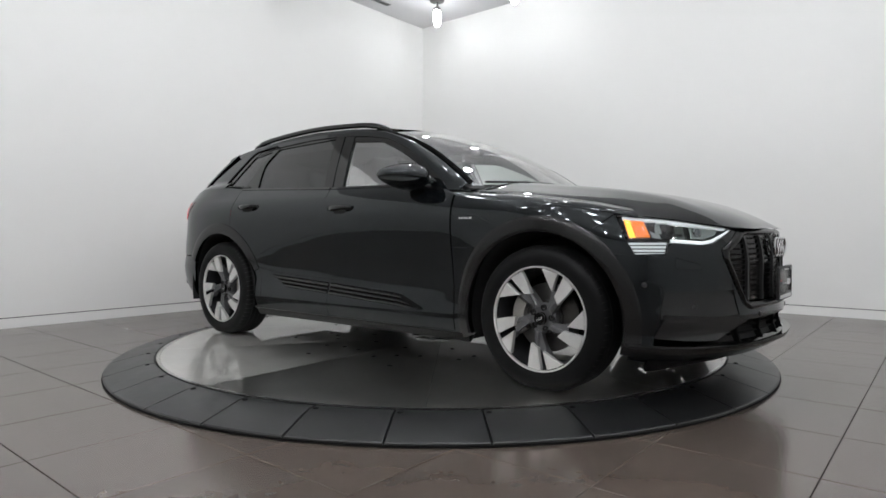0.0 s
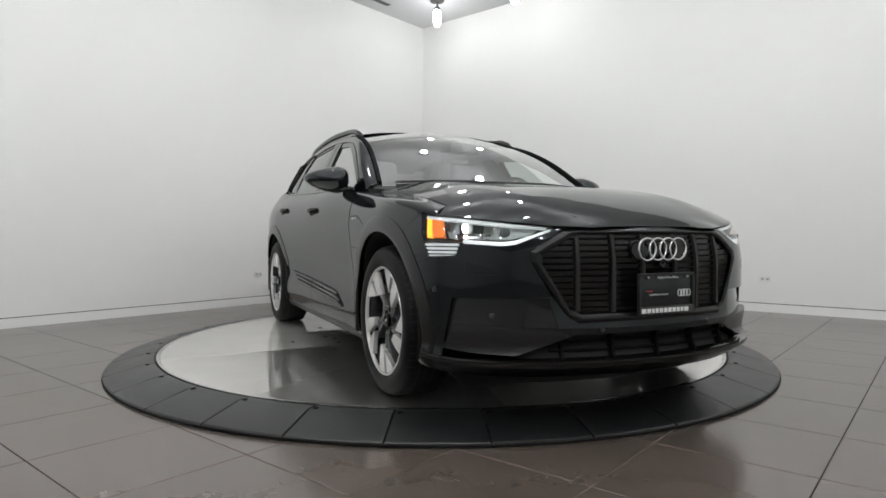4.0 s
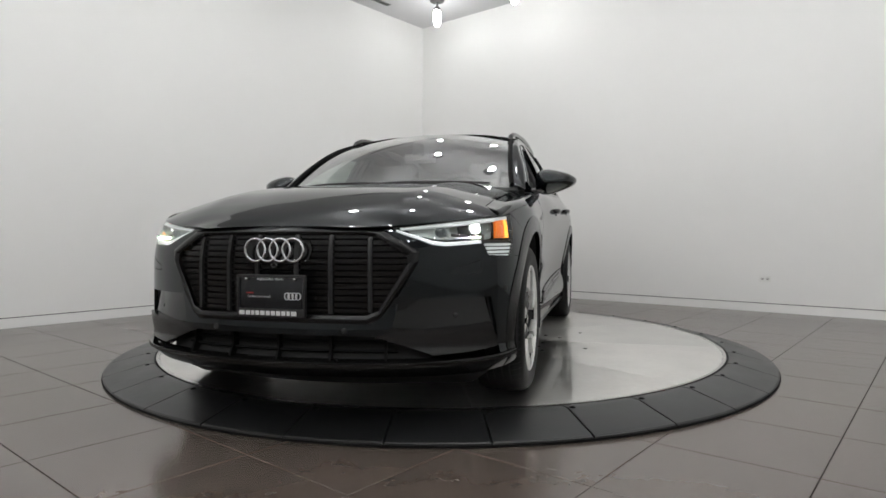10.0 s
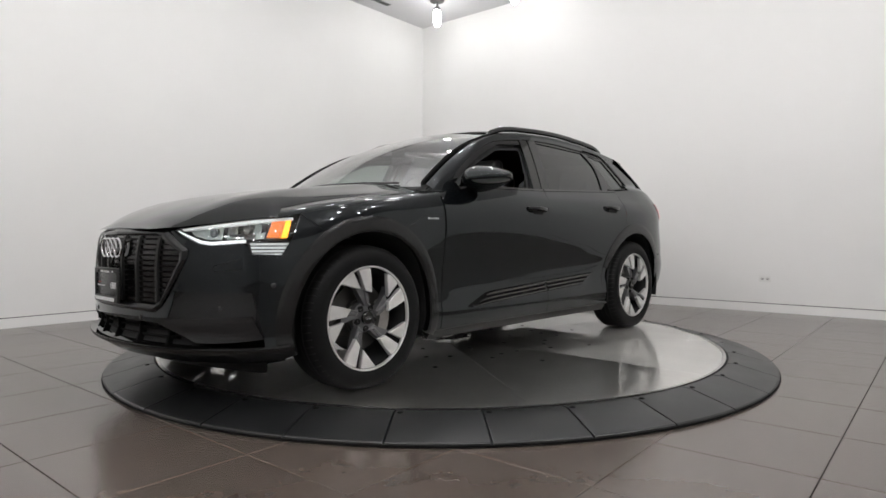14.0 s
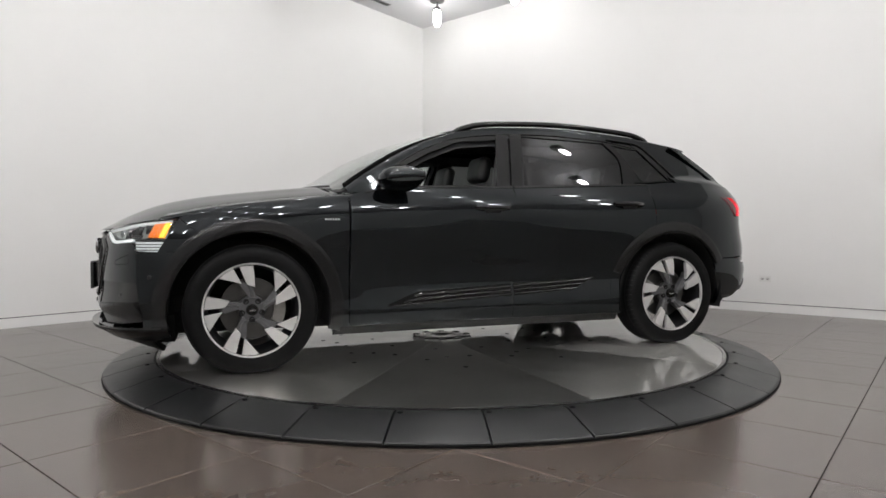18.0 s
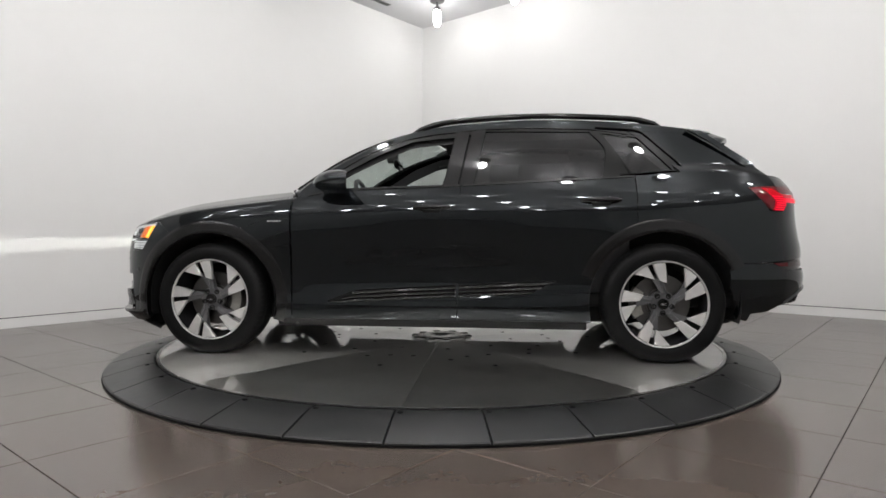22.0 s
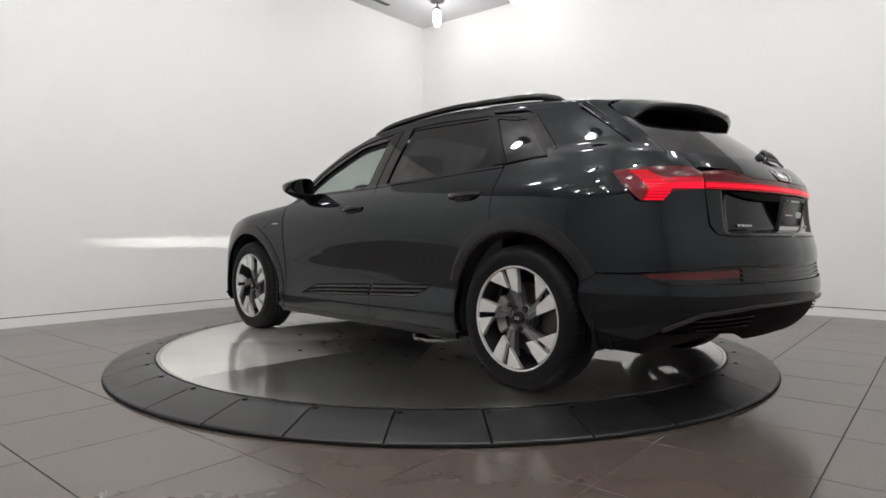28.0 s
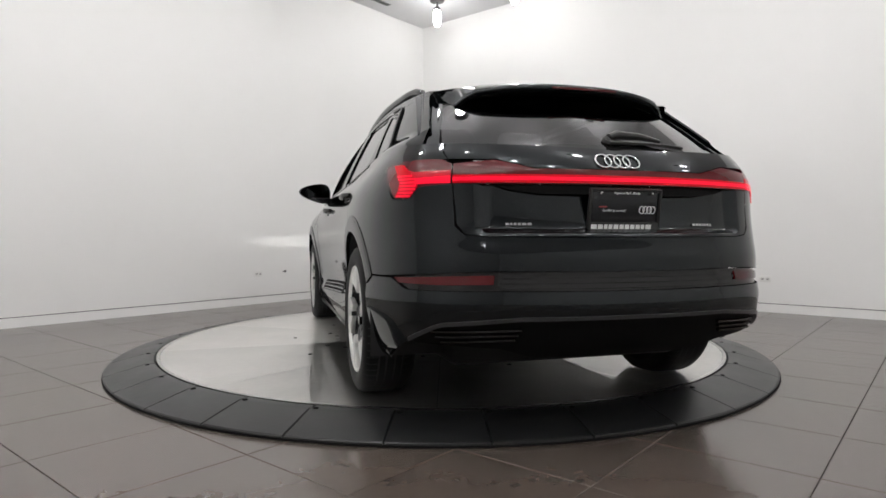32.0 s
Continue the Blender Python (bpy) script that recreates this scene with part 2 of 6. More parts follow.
class Skin:
    """Collects pieces of curved sheet with exact normals, then becomes one mesh (and its mirror image)."""

    def __init__(self):
        self.v, self.n, self.f = [], [], []

    def grid(self, pts, nrm):
        a, b = pts.shape[:2]
        base = sum(len(q) for q in self.v)
        self.v.append(pts.reshape(-1, 3))
        self.n.append(nrm.reshape(-1, 3))
        e01, e10 = pts[0, 1] - pts[0, 0], pts[1, 0] - pts[0, 0]
        k, l = a // 2, b // 2
        k, l = min(k, a - 2), min(l, b - 2)
        turn = np.cross(pts[k + 1, l] - pts[k, l], pts[k, l + 1] - pts[k, l]) @ nrm[k, l]
        for i in range(a - 1):
            for j in range(b - 1):
                q = [base + i * b + j, base + (i + 1) * b + j, base + (i + 1) * b + j + 1, base + i * b + j + 1]
                self.f.append(q if turn > 0 else q[::-1])

    def sheet(self, fn, A, B, n=24, m=8, off=0.0, thick=.014, smooth=False, out=None, bulge=None, both=False):
        """The part of the surface fn between two lines A and B of its own coordinates, with a turned-in rim."""
        if both:
            A, B = list(A) + [(-q[0], *q[1:]) for q in list(A)[::-1]], list(B) + [(-q[0], *q[1:]) for q in list(B)[::-1]]
        a, b = resample(A, n, smooth), resample(B, n, smooth)
        s = np.linspace(0, 1, m)[None, :, None]
        uv = a[:, None, :] * (1 - s) + b[:, None, :] * s
        u, w = uv[..., 0], uv[..., 1]
        e = .004
        o = off if bulge is None else off + bulge(np.linspace(0, 1, n)[:, None], np.linspace(0, 1, m)[None, :])
        pts = fn(u, w, o)
        if bulge is None:
            du = fn(u + e, w, o) - fn(u - e, w, o)
            dw = fn(u, w + e, o) - fn(u, w - e, o)
        else:
            du, dw = np.gradient(pts, axis=0), np.gradient(pts, axis=1)
        nr = np.cross(du, dw)
        nr /= np.linalg.norm(nr, axis=-1, keepdims=True) + 1e-12
        ctr = np.stack([pts[..., 0] * .55, 0 * pts[..., 0], 0 * pts[..., 0] + .62], -1)
        mid = (nr * (pts - ctr)).sum(-1)
        nr = nr * (1 if np.median(mid) > 0 else -1)
        self.grid(pts, nr)
        if thick:
            loop = np.concatenate([pts[:, 0], pts[-1, 1:], pts[-2::-1, -1], pts[0, -2:0:-1]])
            ln = np.concatenate([nr[:, 0], nr[-1, 1:], nr[-2::-1, -1], nr[0, -2:0:-1]])
            loop, ln = np.concatenate([loop, loop[:1]]), np.concatenate([ln, ln[:1]])
            tan = np.gradient(loop, axis=0)
            lat = np.cross(tan, ln)
            lat /= np.linalg.norm(lat, axis=1, keepdims=True) + 1e-12
            cen = pts.reshape(-1, 3).mean(0)
            if np.median((lat * (loop - cen)).sum(1)) < 0:
                lat = -lat
            self.grid(np.stack([loop, loop - ln * thick], 1), np.stack([lat, lat], 1))
        return self

    def mesh(self, name, flip=False):
        v, n = np.concatenate(self.v), np.concatenate(self.n)
        f = self.f
        if flip:
            v, n, f = v * (1, -1, 1), n * (1, -1, 1), [q[::-1] for q in f]
        me = bpy.data.meshes.new(name)
        me.from_pydata(v.tolist(), [], f)
        me.polygons.foreach_set("use_smooth", [True] * len(f))
        me.normals_split_custom_set_from_vertices(n.tolist())
        return me


def one(name, sk, material, parent, label=""):
    return finish(sk.mesh(name), name, material, parent, label)


def pair(name, sk, material, parents, label=""):
    """A left part and its mirror image on the right."""
    if not isinstance(parents, (list, tuple)):
        parents = (parents, parents)
    return [finish(sk.mesh(name, flip), name, material, p, label) for flip, p in zip((False, True), parents)]
# ---- the car's outer skin: plan outline swept by height profiles; x forward, y left, z up ----
def pchip(xs, ys, x):
    xs, ys, x = np.asarray(xs, float), np.asarray(ys, float), np.asarray(x, float)
    h, dl = np.diff(xs), np.diff(ys) / np.diff(xs)
    m = np.zeros(len(xs))
    m[1:-1] = np.where(dl[:-1] * dl[1:] > 0, 2 * dl[:-1] * dl[1:] / np.where(dl[:-1] + dl[1:] == 0, 1, dl[:-1] + dl[1:]), 0)
    m[0], m[-1] = dl[0], dl[-1]
    i = np.clip(np.searchsorted(xs, x) - 1, 0, len(h) - 1)
    s = (x - xs[i]) / h[i]
    sc = np.clip(s, -0.5, 1.5)
    a, b = sc * sc * (3 - 2 * sc), sc * (1 - sc)
    return ys[i] * (1 - a) + ys[i + 1] * a + h[i] * b * (m[i] * (1 - sc) - m[i + 1] * sc)


PLAN = [(2.385, 0), (2.376, .15), (2.352, .32), (2.305, .5), (2.215, .695), (2.095, .845), (1.93, .935), (1.72, .966), (1.46, .970), (1.15, .958),
        (.8, .946), (.2, .942), (-.5, .945), (-1.0, .955), (-1.46, .968), (-1.75, .958), (-1.99, .925), (-2.20, .855), (-2.35, .72), (-2.445, .5),
        (-2.50, .28), (-2.522, .12), (-2.527, 0)]


def dense_plan():
    full = np.array([(x, -y) for x, y in PLAN[3:0:-1]] + PLAN + [(x, -y) for x, y in PLAN[-2:-5:-1]], float)
    pts = []
    for i in range(3, len(full) - 4):
        a, b, c, e = full[i - 1], full[i], full[i + 1], full[i + 2]
        ta, tc = [np.linalg.norm(q) ** .5 for q in (b - a, e - c)]
        tb = np.linalg.norm(c - b) ** .5
        m1 = ((c - b) / tb + ((b - a) / ta - (c - a) / (ta + tb))) * tb
        m2 = ((c - b) / tb + ((e - c) / tc - (e - b) / (tc + tb))) * tb
        for s in np.linspace(0, 1, 24, endpoint=False):
            pts.append(b * (2 * s**3 - 3 * s**2 + 1) + m1 * (s**3 - 2 * s**2 + s) + c * (3 * s**2 - 2 * s**3) + m2 * (s**3 - s**2))
    pts.append(full[len(full) - 4])
    pts = np.array(pts)
    for _ in range(30):
        pts[1:-1] = (pts[:-2] + 2 * pts[1:-1] + pts[2:]) / 4
    arc = np.concatenate([[0], np.cumsum(np.linalg.norm(np.diff(pts, axis=0), axis=1))])
    return pts, arc


PTS, ARC = dense_plan()
PMAX = ARC[-1]
TAN = np.gradient(PTS, ARC, axis=0)
TAN /= np.linalg.norm(TAN, axis=1)[:, None]
ZL = [.12, .15, .21, .27, .33, .40, .47, .55, .65, .75, .85, .92, .98, 1.04, 1.10, 1.16, 1.22]
STATIONS = [  # x on the outline, inward offset at the heights ZL
    (2.385, (.28, .185, .055, -.005, .02, .012, .022, .022, .02, .03, .075, .165, .26, .36, .46, .56, .66)),
    (2.305, (.28, .185, .055, -.005, .02, .012, .020, .022, .022, .035, .08, .165, .26, .36, .46, .56, .66)),
    (1.93, (.16, .12, .045, .008, .015, .01, .01, .01, .011, .022, .052, .096, .16, .24, .33, .42, .5)),
    (1.46, (.12, .10, .06, .03, .02, .01, .003, 0, 0, .001, .007, .021, .062, .140, .22, .29, .36)),
    (.8, (.14, .115, .060, .040, .034, .040, .042, .038, .026, .013, .004, .008, .024, .054, .096, .145, .20)),
    (0, (.14, .115, .056, .034, .022, .038, .056, .053, .037, .019, .005, 0, .009, .032, .076, .125, .18)),
    (-1.0, (.14, .115, .056, .034, .023, .026, .038, .034, .022, .011, .004, .004, .014, .036, .075, .122, .17)),
    (-1.46, (.13, .10, .06, .03, .015, .006, .002, 0, 0, .0, .003, .007, .016, .042, .084, .122, .155)),
]
ZR = [.12, .15, .21, .27, .33, .40, .47, .525, .575, .645, .69, .775, .85, .92, .98, 1.04, 1.10, 1.16, 1.22]
REAR_STATIONS = [
    (-1.98, (.24, .18, .11, .06, .026, .010, 0, -.004, .001, .003, .003, .005, .008, .011, .018, .036, .068, .11, .15)),
    (-2.35, (.40, .31, .20, .11, .05, .016, .002, -.004, .004, .011, .012, .026, .038, .044, .047, .054, .084, .135, .19)),
    (-2.527, (.49, .39, .28, .18, .09, .034, .010, 0, .010, .022, .022, .044, .064, .080, .092, .102, .143, .20, .26)),
]


def px(x):
    """The outline's running length at the side, by x."""
    return np.interp(-np.asarray(x, float), -PTS[:, 0], ARC)


GP, GZ = np.linspace(0, PMAX, 500), np.linspace(.12, 1.22, 221)
_rows = np.array([pchip(ZL, d, GZ) for _, d in STATIONS] + [pchip(ZR, d, GZ) for _, d in REAR_STATIONS])
_sp = [float(px(x)) for x, _ in STATIONS + REAR_STATIONS]
_sp[0], _sp[-1] = 0.0, PMAX
GD = np.array([pchip(_sp, _rows[:, j], GP) for j in range(len(GZ))]).T
for _ in range(8):
    GD[1:-1] = (GD[:-2] + 2 * GD[1:-1] + GD[2:]) / 4
    GD[:, 1:-1] = (GD[:, :-2] + 2 * GD[:, 1:-1] + GD[:, 2:]) / 4


def skin(p, z, off=0.0):
    """The body below the belt: running length p from the nose's middle, height z; off pushes outwards."""
    p, z = np.asarray(p, float), np.asarray(z, float)
    i, j = np.clip(p / PMAX * 499, 0, 498.999), np.clip((z - .12) / 1.1 * 220, 0, 219.999)
    i0, j0 = i.astype(int), j.astype(int)
    a, b = i - i0, j - j0
    d = GD[i0, j0] * (1 - a) * (1 - b) + GD[i0 + 1, j0] * a * (1 - b) + GD[i0, j0 + 1] * (1 - a) * b + GD[i0 + 1, j0 + 1] * a * b
    x, y = np.interp(p, ARC, PTS[:, 0]), np.interp(p, ARC, PTS[:, 1])
    nx, ny = -np.interp(p, ARC, TAN[:, 1]), np.interp(p, ARC, TAN[:, 0])
    k = off - d
    return np.stack([x - nx * k, y - ny * k, z + 0 * x], -1)


def side(x, z, off=0.0):
    return skin(px(x), z, off)


BELT_Y = ([-2.35, -2.2, -2.0, -1.75, -1.46, -1.0, 0, .5, .85, 1.1], [.66, .735, .785, .815, .835, .848, .848, .843, .82, .78])
ROOF_Y = ([-2.35, -2.1, -1.9, -1.6, -1.2, -.5, .1, .4, .85, 1.1], [.44, .52, .575, .62, .65, .662, .655, .655, .655, .65])


def glassy(x, z, off=0.0):
    """The upper side, from belt to roof edge, by x and z."""
    x, z = np.asarray(x, float), np.asarray(z, float)
    yb, yt = pchip(*BELT_Y, x), pchip(*ROOF_Y, x)
    s = (z - 1.12) / .39
    y = yb + (yt - yb) * (.80 * s + .20 * s * np.abs(s))
    return np.stack([x, y + off * .88, z + off * .47], -1)


ROOF_Z = ([-2.3, -2.05, -1.9, -1.6, -1.2, -.7, -.2, .1, .2, .6], [1.42, 1.475, 1.502, 1.550, 1.592, 1.612, 1.593, 1.553, 1.535, 1.435])


def roof(x, y, off=0.0):
    x, y = np.asarray(x, float), np.asarray(y, float)
    yt = pchip(*ROOF_Y, x)
    z = pchip(*ROOF_Z, x) - .055 * np.abs(y / yt) ** 2.6
    return np.stack([x, y, z + off], -1)


HOOD_X = [.75, .97, 1.34, 1.7, 1.86, 1.95, 2.1, 2.2, 2.27, 2.33]
HOOD_Z = [1.140, 1.120, 1.082, 1.040, 1.012, .990, .940, .898, .862, .822]
HOOD_W = ([.75, 1.2, 1.6, 1.86, 1.95, 2.02, 2.1, 2.18, 2.24, 2.30, 2.33], [.865, .868, .875, .872, .850, .812, .738, .622, .505, .40, .33])
HOOD_D = ([.75, 1.3, 1.7, 1.86, 1.95, 2.02, 2.1, 2.18, 2.24, 2.30, 2.33], [.105, .105, .115, .122, .112, .101, .085, .068, .052, .020, .004])


def hood(x, y, off=0.0):
    x, y = np.asarray(x, float), np.asarray(y, float)
    r = np.abs(y) / pchip(*HOOD_W, x)
    z = pchip(HOOD_X, HOOD_Z, x) - pchip(*HOOD_D, x) * np.clip(r, 0, 1.3) ** 3.2
    z = z + .012 * np.exp(-((np.abs(y) - .50) / .10) ** 2) * np.interp(x, [.8, 1.2, 2.0, 2.3], [.5, 1, .7, 0])
    return np.stack([x, y, z + off], -1)


def hood_r(x, r, off=0.0):
    return hood(x, np.asarray(r, float) * pchip(*HOOD_W, x), off)


SHOULDER = ([.75, .905, 1.1, 1.4, 1.7, 1.86, 1.95], [1.035, 1.015, .995, .962, .92, .888, .868])


def shoulder(x, s, off=0.0):
    """The fender's rounded top, from the side (s 0) to the hood's edge (s 1)."""
    x, s = np.asarray(x, float) + 0 * np.asarray(s, float), np.asarray(s, float) + 0 * np.asarray(x, float)
    zt = pchip(*SHOULDER, x)
    a, b = side(x, zt, off), hood_r(x, .905 + 0 * x, off)
    a[..., 0] = b[..., 0] = x
    ta = side(x, zt + .01) - side(x, zt - .01)
    tb = hood_r(x, .885 + 0 * x) - hood_r(x, .925 + 0 * x)
    ln = np.linalg.norm(b - a, axis=-1)
    for q in (ta, tb):
        q[..., 0] = 0
        q *= (ln / np.linalg.norm(q, axis=-1))[..., None]
    s = s[..., None]
    return a * (2 * s**3 - 3 * s**2 + 1) + ta * (s**3 - 2 * s**2 + s) + b * (3 * s**2 - 2 * s**3) + tb * (s**3 - s**2)


def shield(t, s, off=0.0):
    """The windscreen: t from -1 to 1 across, s from 0 at the cowl to 1 at the roof."""
    t, s = np.asarray(t, float), np.asarray(s, float)
    w = .785 + (.635 - .785) * s
    x = 1.13 + (.115 - 1.13) * s - (.25 - .13 * s) * t * t + .02 * np.sin(np.pi * s)
    z = 1.095 + (1.556 - 1.095) * s - (.0 + .055 * s) * t * t + .055 * np.sin(np.pi * s)
    return np.stack([x + off * .4, t * w, z + off * .9], -1)


def rear_glass(t, s, off=0.0):
    """The rear window: s from 0 at its lower edge to 1 under the spoiler."""
    t, s = np.asarray(t, float), np.asarray(s, float)
    w = .71 + (.60 - .71) * s
    x = -2.335 + (-1.90 + 2.335) * s + (.185 + .0 * s) * t * t - .004 * np.sin(np.pi * s)
    z = 1.150 + (1.475 - 1.150) * s - .01 * t * t + .007 * np.sin(np.pi * s)
    return np.stack([x - off * .6, t * w, z + off * .8], -1)


def rear(q, z, off=0.0):
    """The skin counted from the tail's middle: q to the left positive."""
    q, z = np.asarray(q, float) + 0 * np.asarray(z, float), np.asarray(z, float) + 0 * np.asarray(q, float)
    return skin(PMAX - np.abs(q), z, off) * np.stack([0 * q + 1, np.where(q < 0, -1.0, 1.0), 0 * q + 1], -1)


def nose(p, z, off=0.0):
    """The skin counted from the nose's middle: p to the left positive."""
    p, z = np.asarray(p, float) + 0 * np.asarray(z, float), np.asarray(z, float) + 0 * np.asarray(p, float)
    return skin(np.abs(p), z, off) * np.stack([0 * p + 1, np.where(p < 0, -1.0, 1.0), 0 * p + 1], -1)


# ---- the showroom: room axes u, v are turned against the view ----
ROOM = pose(0, 0, 0, 0, 0, -39.8)
U0, U1, V0, V1 = -3.70, 8.9, -9.9, 3.955


def setting(name, bm, material, label, m=ROOM, cat=""):
    return tagged(part(name, bm, material, None, label, m), kind="structure", category=cat or name.split("_")[0])


def build_room():
    t = .15
    z0 = .1025
    setting("wall_left", boxed(U0 - t, U0, V0 - t, V1 + t, z0, CEILING), M_WALL, "plain white painted showroom wall with shadow gap at its foot", cat="wall")
    setting("wall_back", boxed(U0, U1, V1, V1 + t, z0, CEILING), M_WALL, "plain white painted wall behind the turntable", cat="wall")
    # two walls added out of view; the front one is greyer to darken reflections
    setting("wall_right", boxed(U1, U1 + t, V0 - t, V1 + t, 0, CEILING), M_WALL_PALE, "plain pale unseen wall added to close the showroom", cat="wall")
    setting("wall_front", boxed(U0, U1, V0 - t, V0, 0, CEILING), M_WALL_DARK, "plain grey unseen wall added behind the camera to dim reflections", cat="wall")
    setting("ceiling", boxed(U0 - t, U1 + t, V0 - t, V1 + t, CEILING, CEILING + .12), M_CEIL, "light grey painted ceiling with ceiling lamps")
    setting("reveal_left", boxed(U0 - t, U0 - .012, V0, V1 + .012, .0935, z0), M_REVEAL, "dark shadow gap above the baseboard", cat="trim")
    setting("reveal_back", boxed(U0 - .012, U1, V1 + .012, V1 + t, .0935, z0), M_REVEAL, "dark shadow gap above the baseboard", cat="trim")
    setting("baseboard_left", boxed(U0 - t, U0 - .001, V0, V1 + .001, .0, .0935), M_WALL, "flush white baseboard under a dark gap", cat="baseboard")
    setting("baseboard_back", boxed(U0 - .001, U1, V1 + .001, V1 + t, .0, .0935), M_WALL, "flush white baseboard under a dark gap", cat="baseboard")


TILE_U, TILE_V, TILE_U0, TILE_V0 = .592, .5775, .345, -.59


def build_floor():
    floor = setting("floor", boxed(U0 - .1, U1 + .1, V0 - .1, V1 + .1, -.06, -.004), M_GROUT, "polished taupe porcelain tile floor with thin dark joints", cat="floor")
    g = .0022
    me = None
    us = [TILE_U0 + k * TILE_U for k in range(-8, 16)]
    vs = [TILE_V0 + k * TILE_V for k in range(-17, 9)]
    far = bmesh.new()
    for u in us:
        for v in vs:
            a, b, c, e = max(u, U0), min(u + TILE_U, U1), max(v, V0), min(v + TILE_V, V1)
            if b - a < .02 or e - c < .02:
                continue
            cu, cv = (a + b) / 2, (c + e) / 2
            whole = b - a > TILE_U - .001 and e - c > TILE_V - .001
            # tiles under the turntable's middle and behind the camera are one joined piece
            if math.hypot(cu, cv) < 1.55 or cu + -cv > 7.2:
                box(far, a + g, b - g, c + g, e - g, -.05, 0)
                continue
            if whole and me:
                ob = finish_tile(me, floor, cu, cv)
            else:
                bm = boxed(-(b - a) / 2 + g, (b - a) / 2 - g, -(e - c) / 2 + g, (e - c) / 2 - g, -.05, 0, bevel=.0012, seg=1)
                ob = part("tile", bm, M_TILE, floor)
                ob.matrix_basis = pose(cu, cv, random.uniform(-.0003, 0))
                if whole:
                    me = ob.data
    far_ob = part("tile_field", far, M_TILE, floor, "more of the same taupe tiles")
    far_ob["kind"] = "stuff"


def finish_tile(me, floor, cu, cv):
    ob = new("tile", me)
    ob.parent = floor
    ob.matrix_basis = pose(cu, cv, random.uniform(-.0003, 0))
    return ob


build_room()


def build_ceiling_lamp(glow, words):
    lamp = empty("ceiling_lamp")
    part("mount", lathe([(.105, .0), (.105, -.022), (.09, -.034)], 28), M_FIXTURE, lamp, "dark round ceiling mount")
    part("stem", lathe([(.014, -.03), (.014, -.12)], 12), M_FIXTURE, lamp)
    part("collar", lathe([(.03, -.10), (.05, -.115), (.055, -.15), (.05, -.155)], 20), M_FIXTURE, lamp)
    part("bulb", lathe([(.036, -.15), (.054, -.17), (.058, -.24), (.056, -.31), (.046, -.355), (.030, -.380)], 12), glow, lamp, "glowing white lamp glass")
    tagged(lamp, words, "ceiling lamp", "ceiling lamps of the showroom")
    return lamp


SOCKETS_BACK = ((1.449, .373),)
SOCKETS_LEFT = ((.81, .382),)
JACK = (1.213, .40)
LAMP_U = (-2.72, -1.39, -.06, 1.27, 2.60, 3.93, 5.26)
LAMP_V = (3.17, 1.5, -.13, -1.76, -3.39, -5.02, -6.65)


def build_lamps():
    first = {}
    for v in LAMP_V:
        for u in LAMP_U:
            # two softer lamps hang near the corner; the others keep clear of the walls
            corner = v > 3
            if corner and u > -1.3 or not corner and u < -2:
                continue
            m = ROOM @ pose(u + (0 if corner else .30), v - (0 if corner else .35), CEILING)
            if corner not in first:
                words = "softly glowing ceiling lamp hanging near the corner" if corner else "bright white ceiling lamp hanging from the ceiling"
                first[corner] = build_ceiling_lamp(M_BULB_SOFT if corner else M_BULB, words)
                first[corner].matrix_basis = m
            else:
                copy_thing(first[corner], m)


build_lamps()


def build_fittings():
    # a linear slot in the ceiling and the sockets of the two visible walls
    slot = tagged(empty("ceiling_vent", ROOM @ pose(-3.40, 2.25, CEILING)), "dark linear ceiling vent slot", "ceiling vent")
    part("vent_frame", boxed(-.045, .045, -.62, .62, -.006, .0, .002), M_FIXTURE, slot)
    part("vent_slot", boxed(-.025, .025, -.60, .60, -.0075, -.0055), M_REVEAL, slot)

    def socket(m, label):
        so = tagged(empty("wall_socket", m), label, "socket", "wall sockets")
        part("cover_plate", boxed(-.060, .060, -.004, .006, -.036, .036, .003), M_PLASTIC, so)
        for x in (-.026, .026):
            part("outlet", boxed(x - .018, x + .018, -.0065, -.003, -.013, .013, .002), M_SOCKET, so)
        for x in (-.026, .026):
            part("slot_hole", boxed(x - .006, x + .006, -.0072, -.006, -.004, .004), M_REVEAL, so)
    for u, z in SOCKETS_BACK:
        socket(ROOM @ pose(u, V1, z), "white double wall socket on the white wall")
    for v, z in SOCKETS_LEFT:
        socket(ROOM @ pose(U0, v, z, 0, 0, 90), "white double wall socket on the white wall")
    jack = tagged(empty("wall_jack", ROOM @ pose(U0, JACK[0], JACK[1], 0, 0, 90)), "small dark wall jack with a short cable", "wall jack")
    part("jack_body", lathe([(.016, 0), (.016, .014), (.010, .018)], 12, m=pose(0, 0, 0, 90, 0, 0)), M_FIXTURE, jack)
    part("cable_stub", tube([(-.01, -.014, 0), (-.03, -.022, -.002), (-.045, -.016, .002)], .006, 6), M_REVEAL, jack)


build_fittings()


# ---- the turntable: a still rubber ramp ring and a turning steel disc ----
RING_IN, RING_BEND, RING_OUT, DISC_R = 2.034, 2.09, 2.32, 2.022
PADS = 33


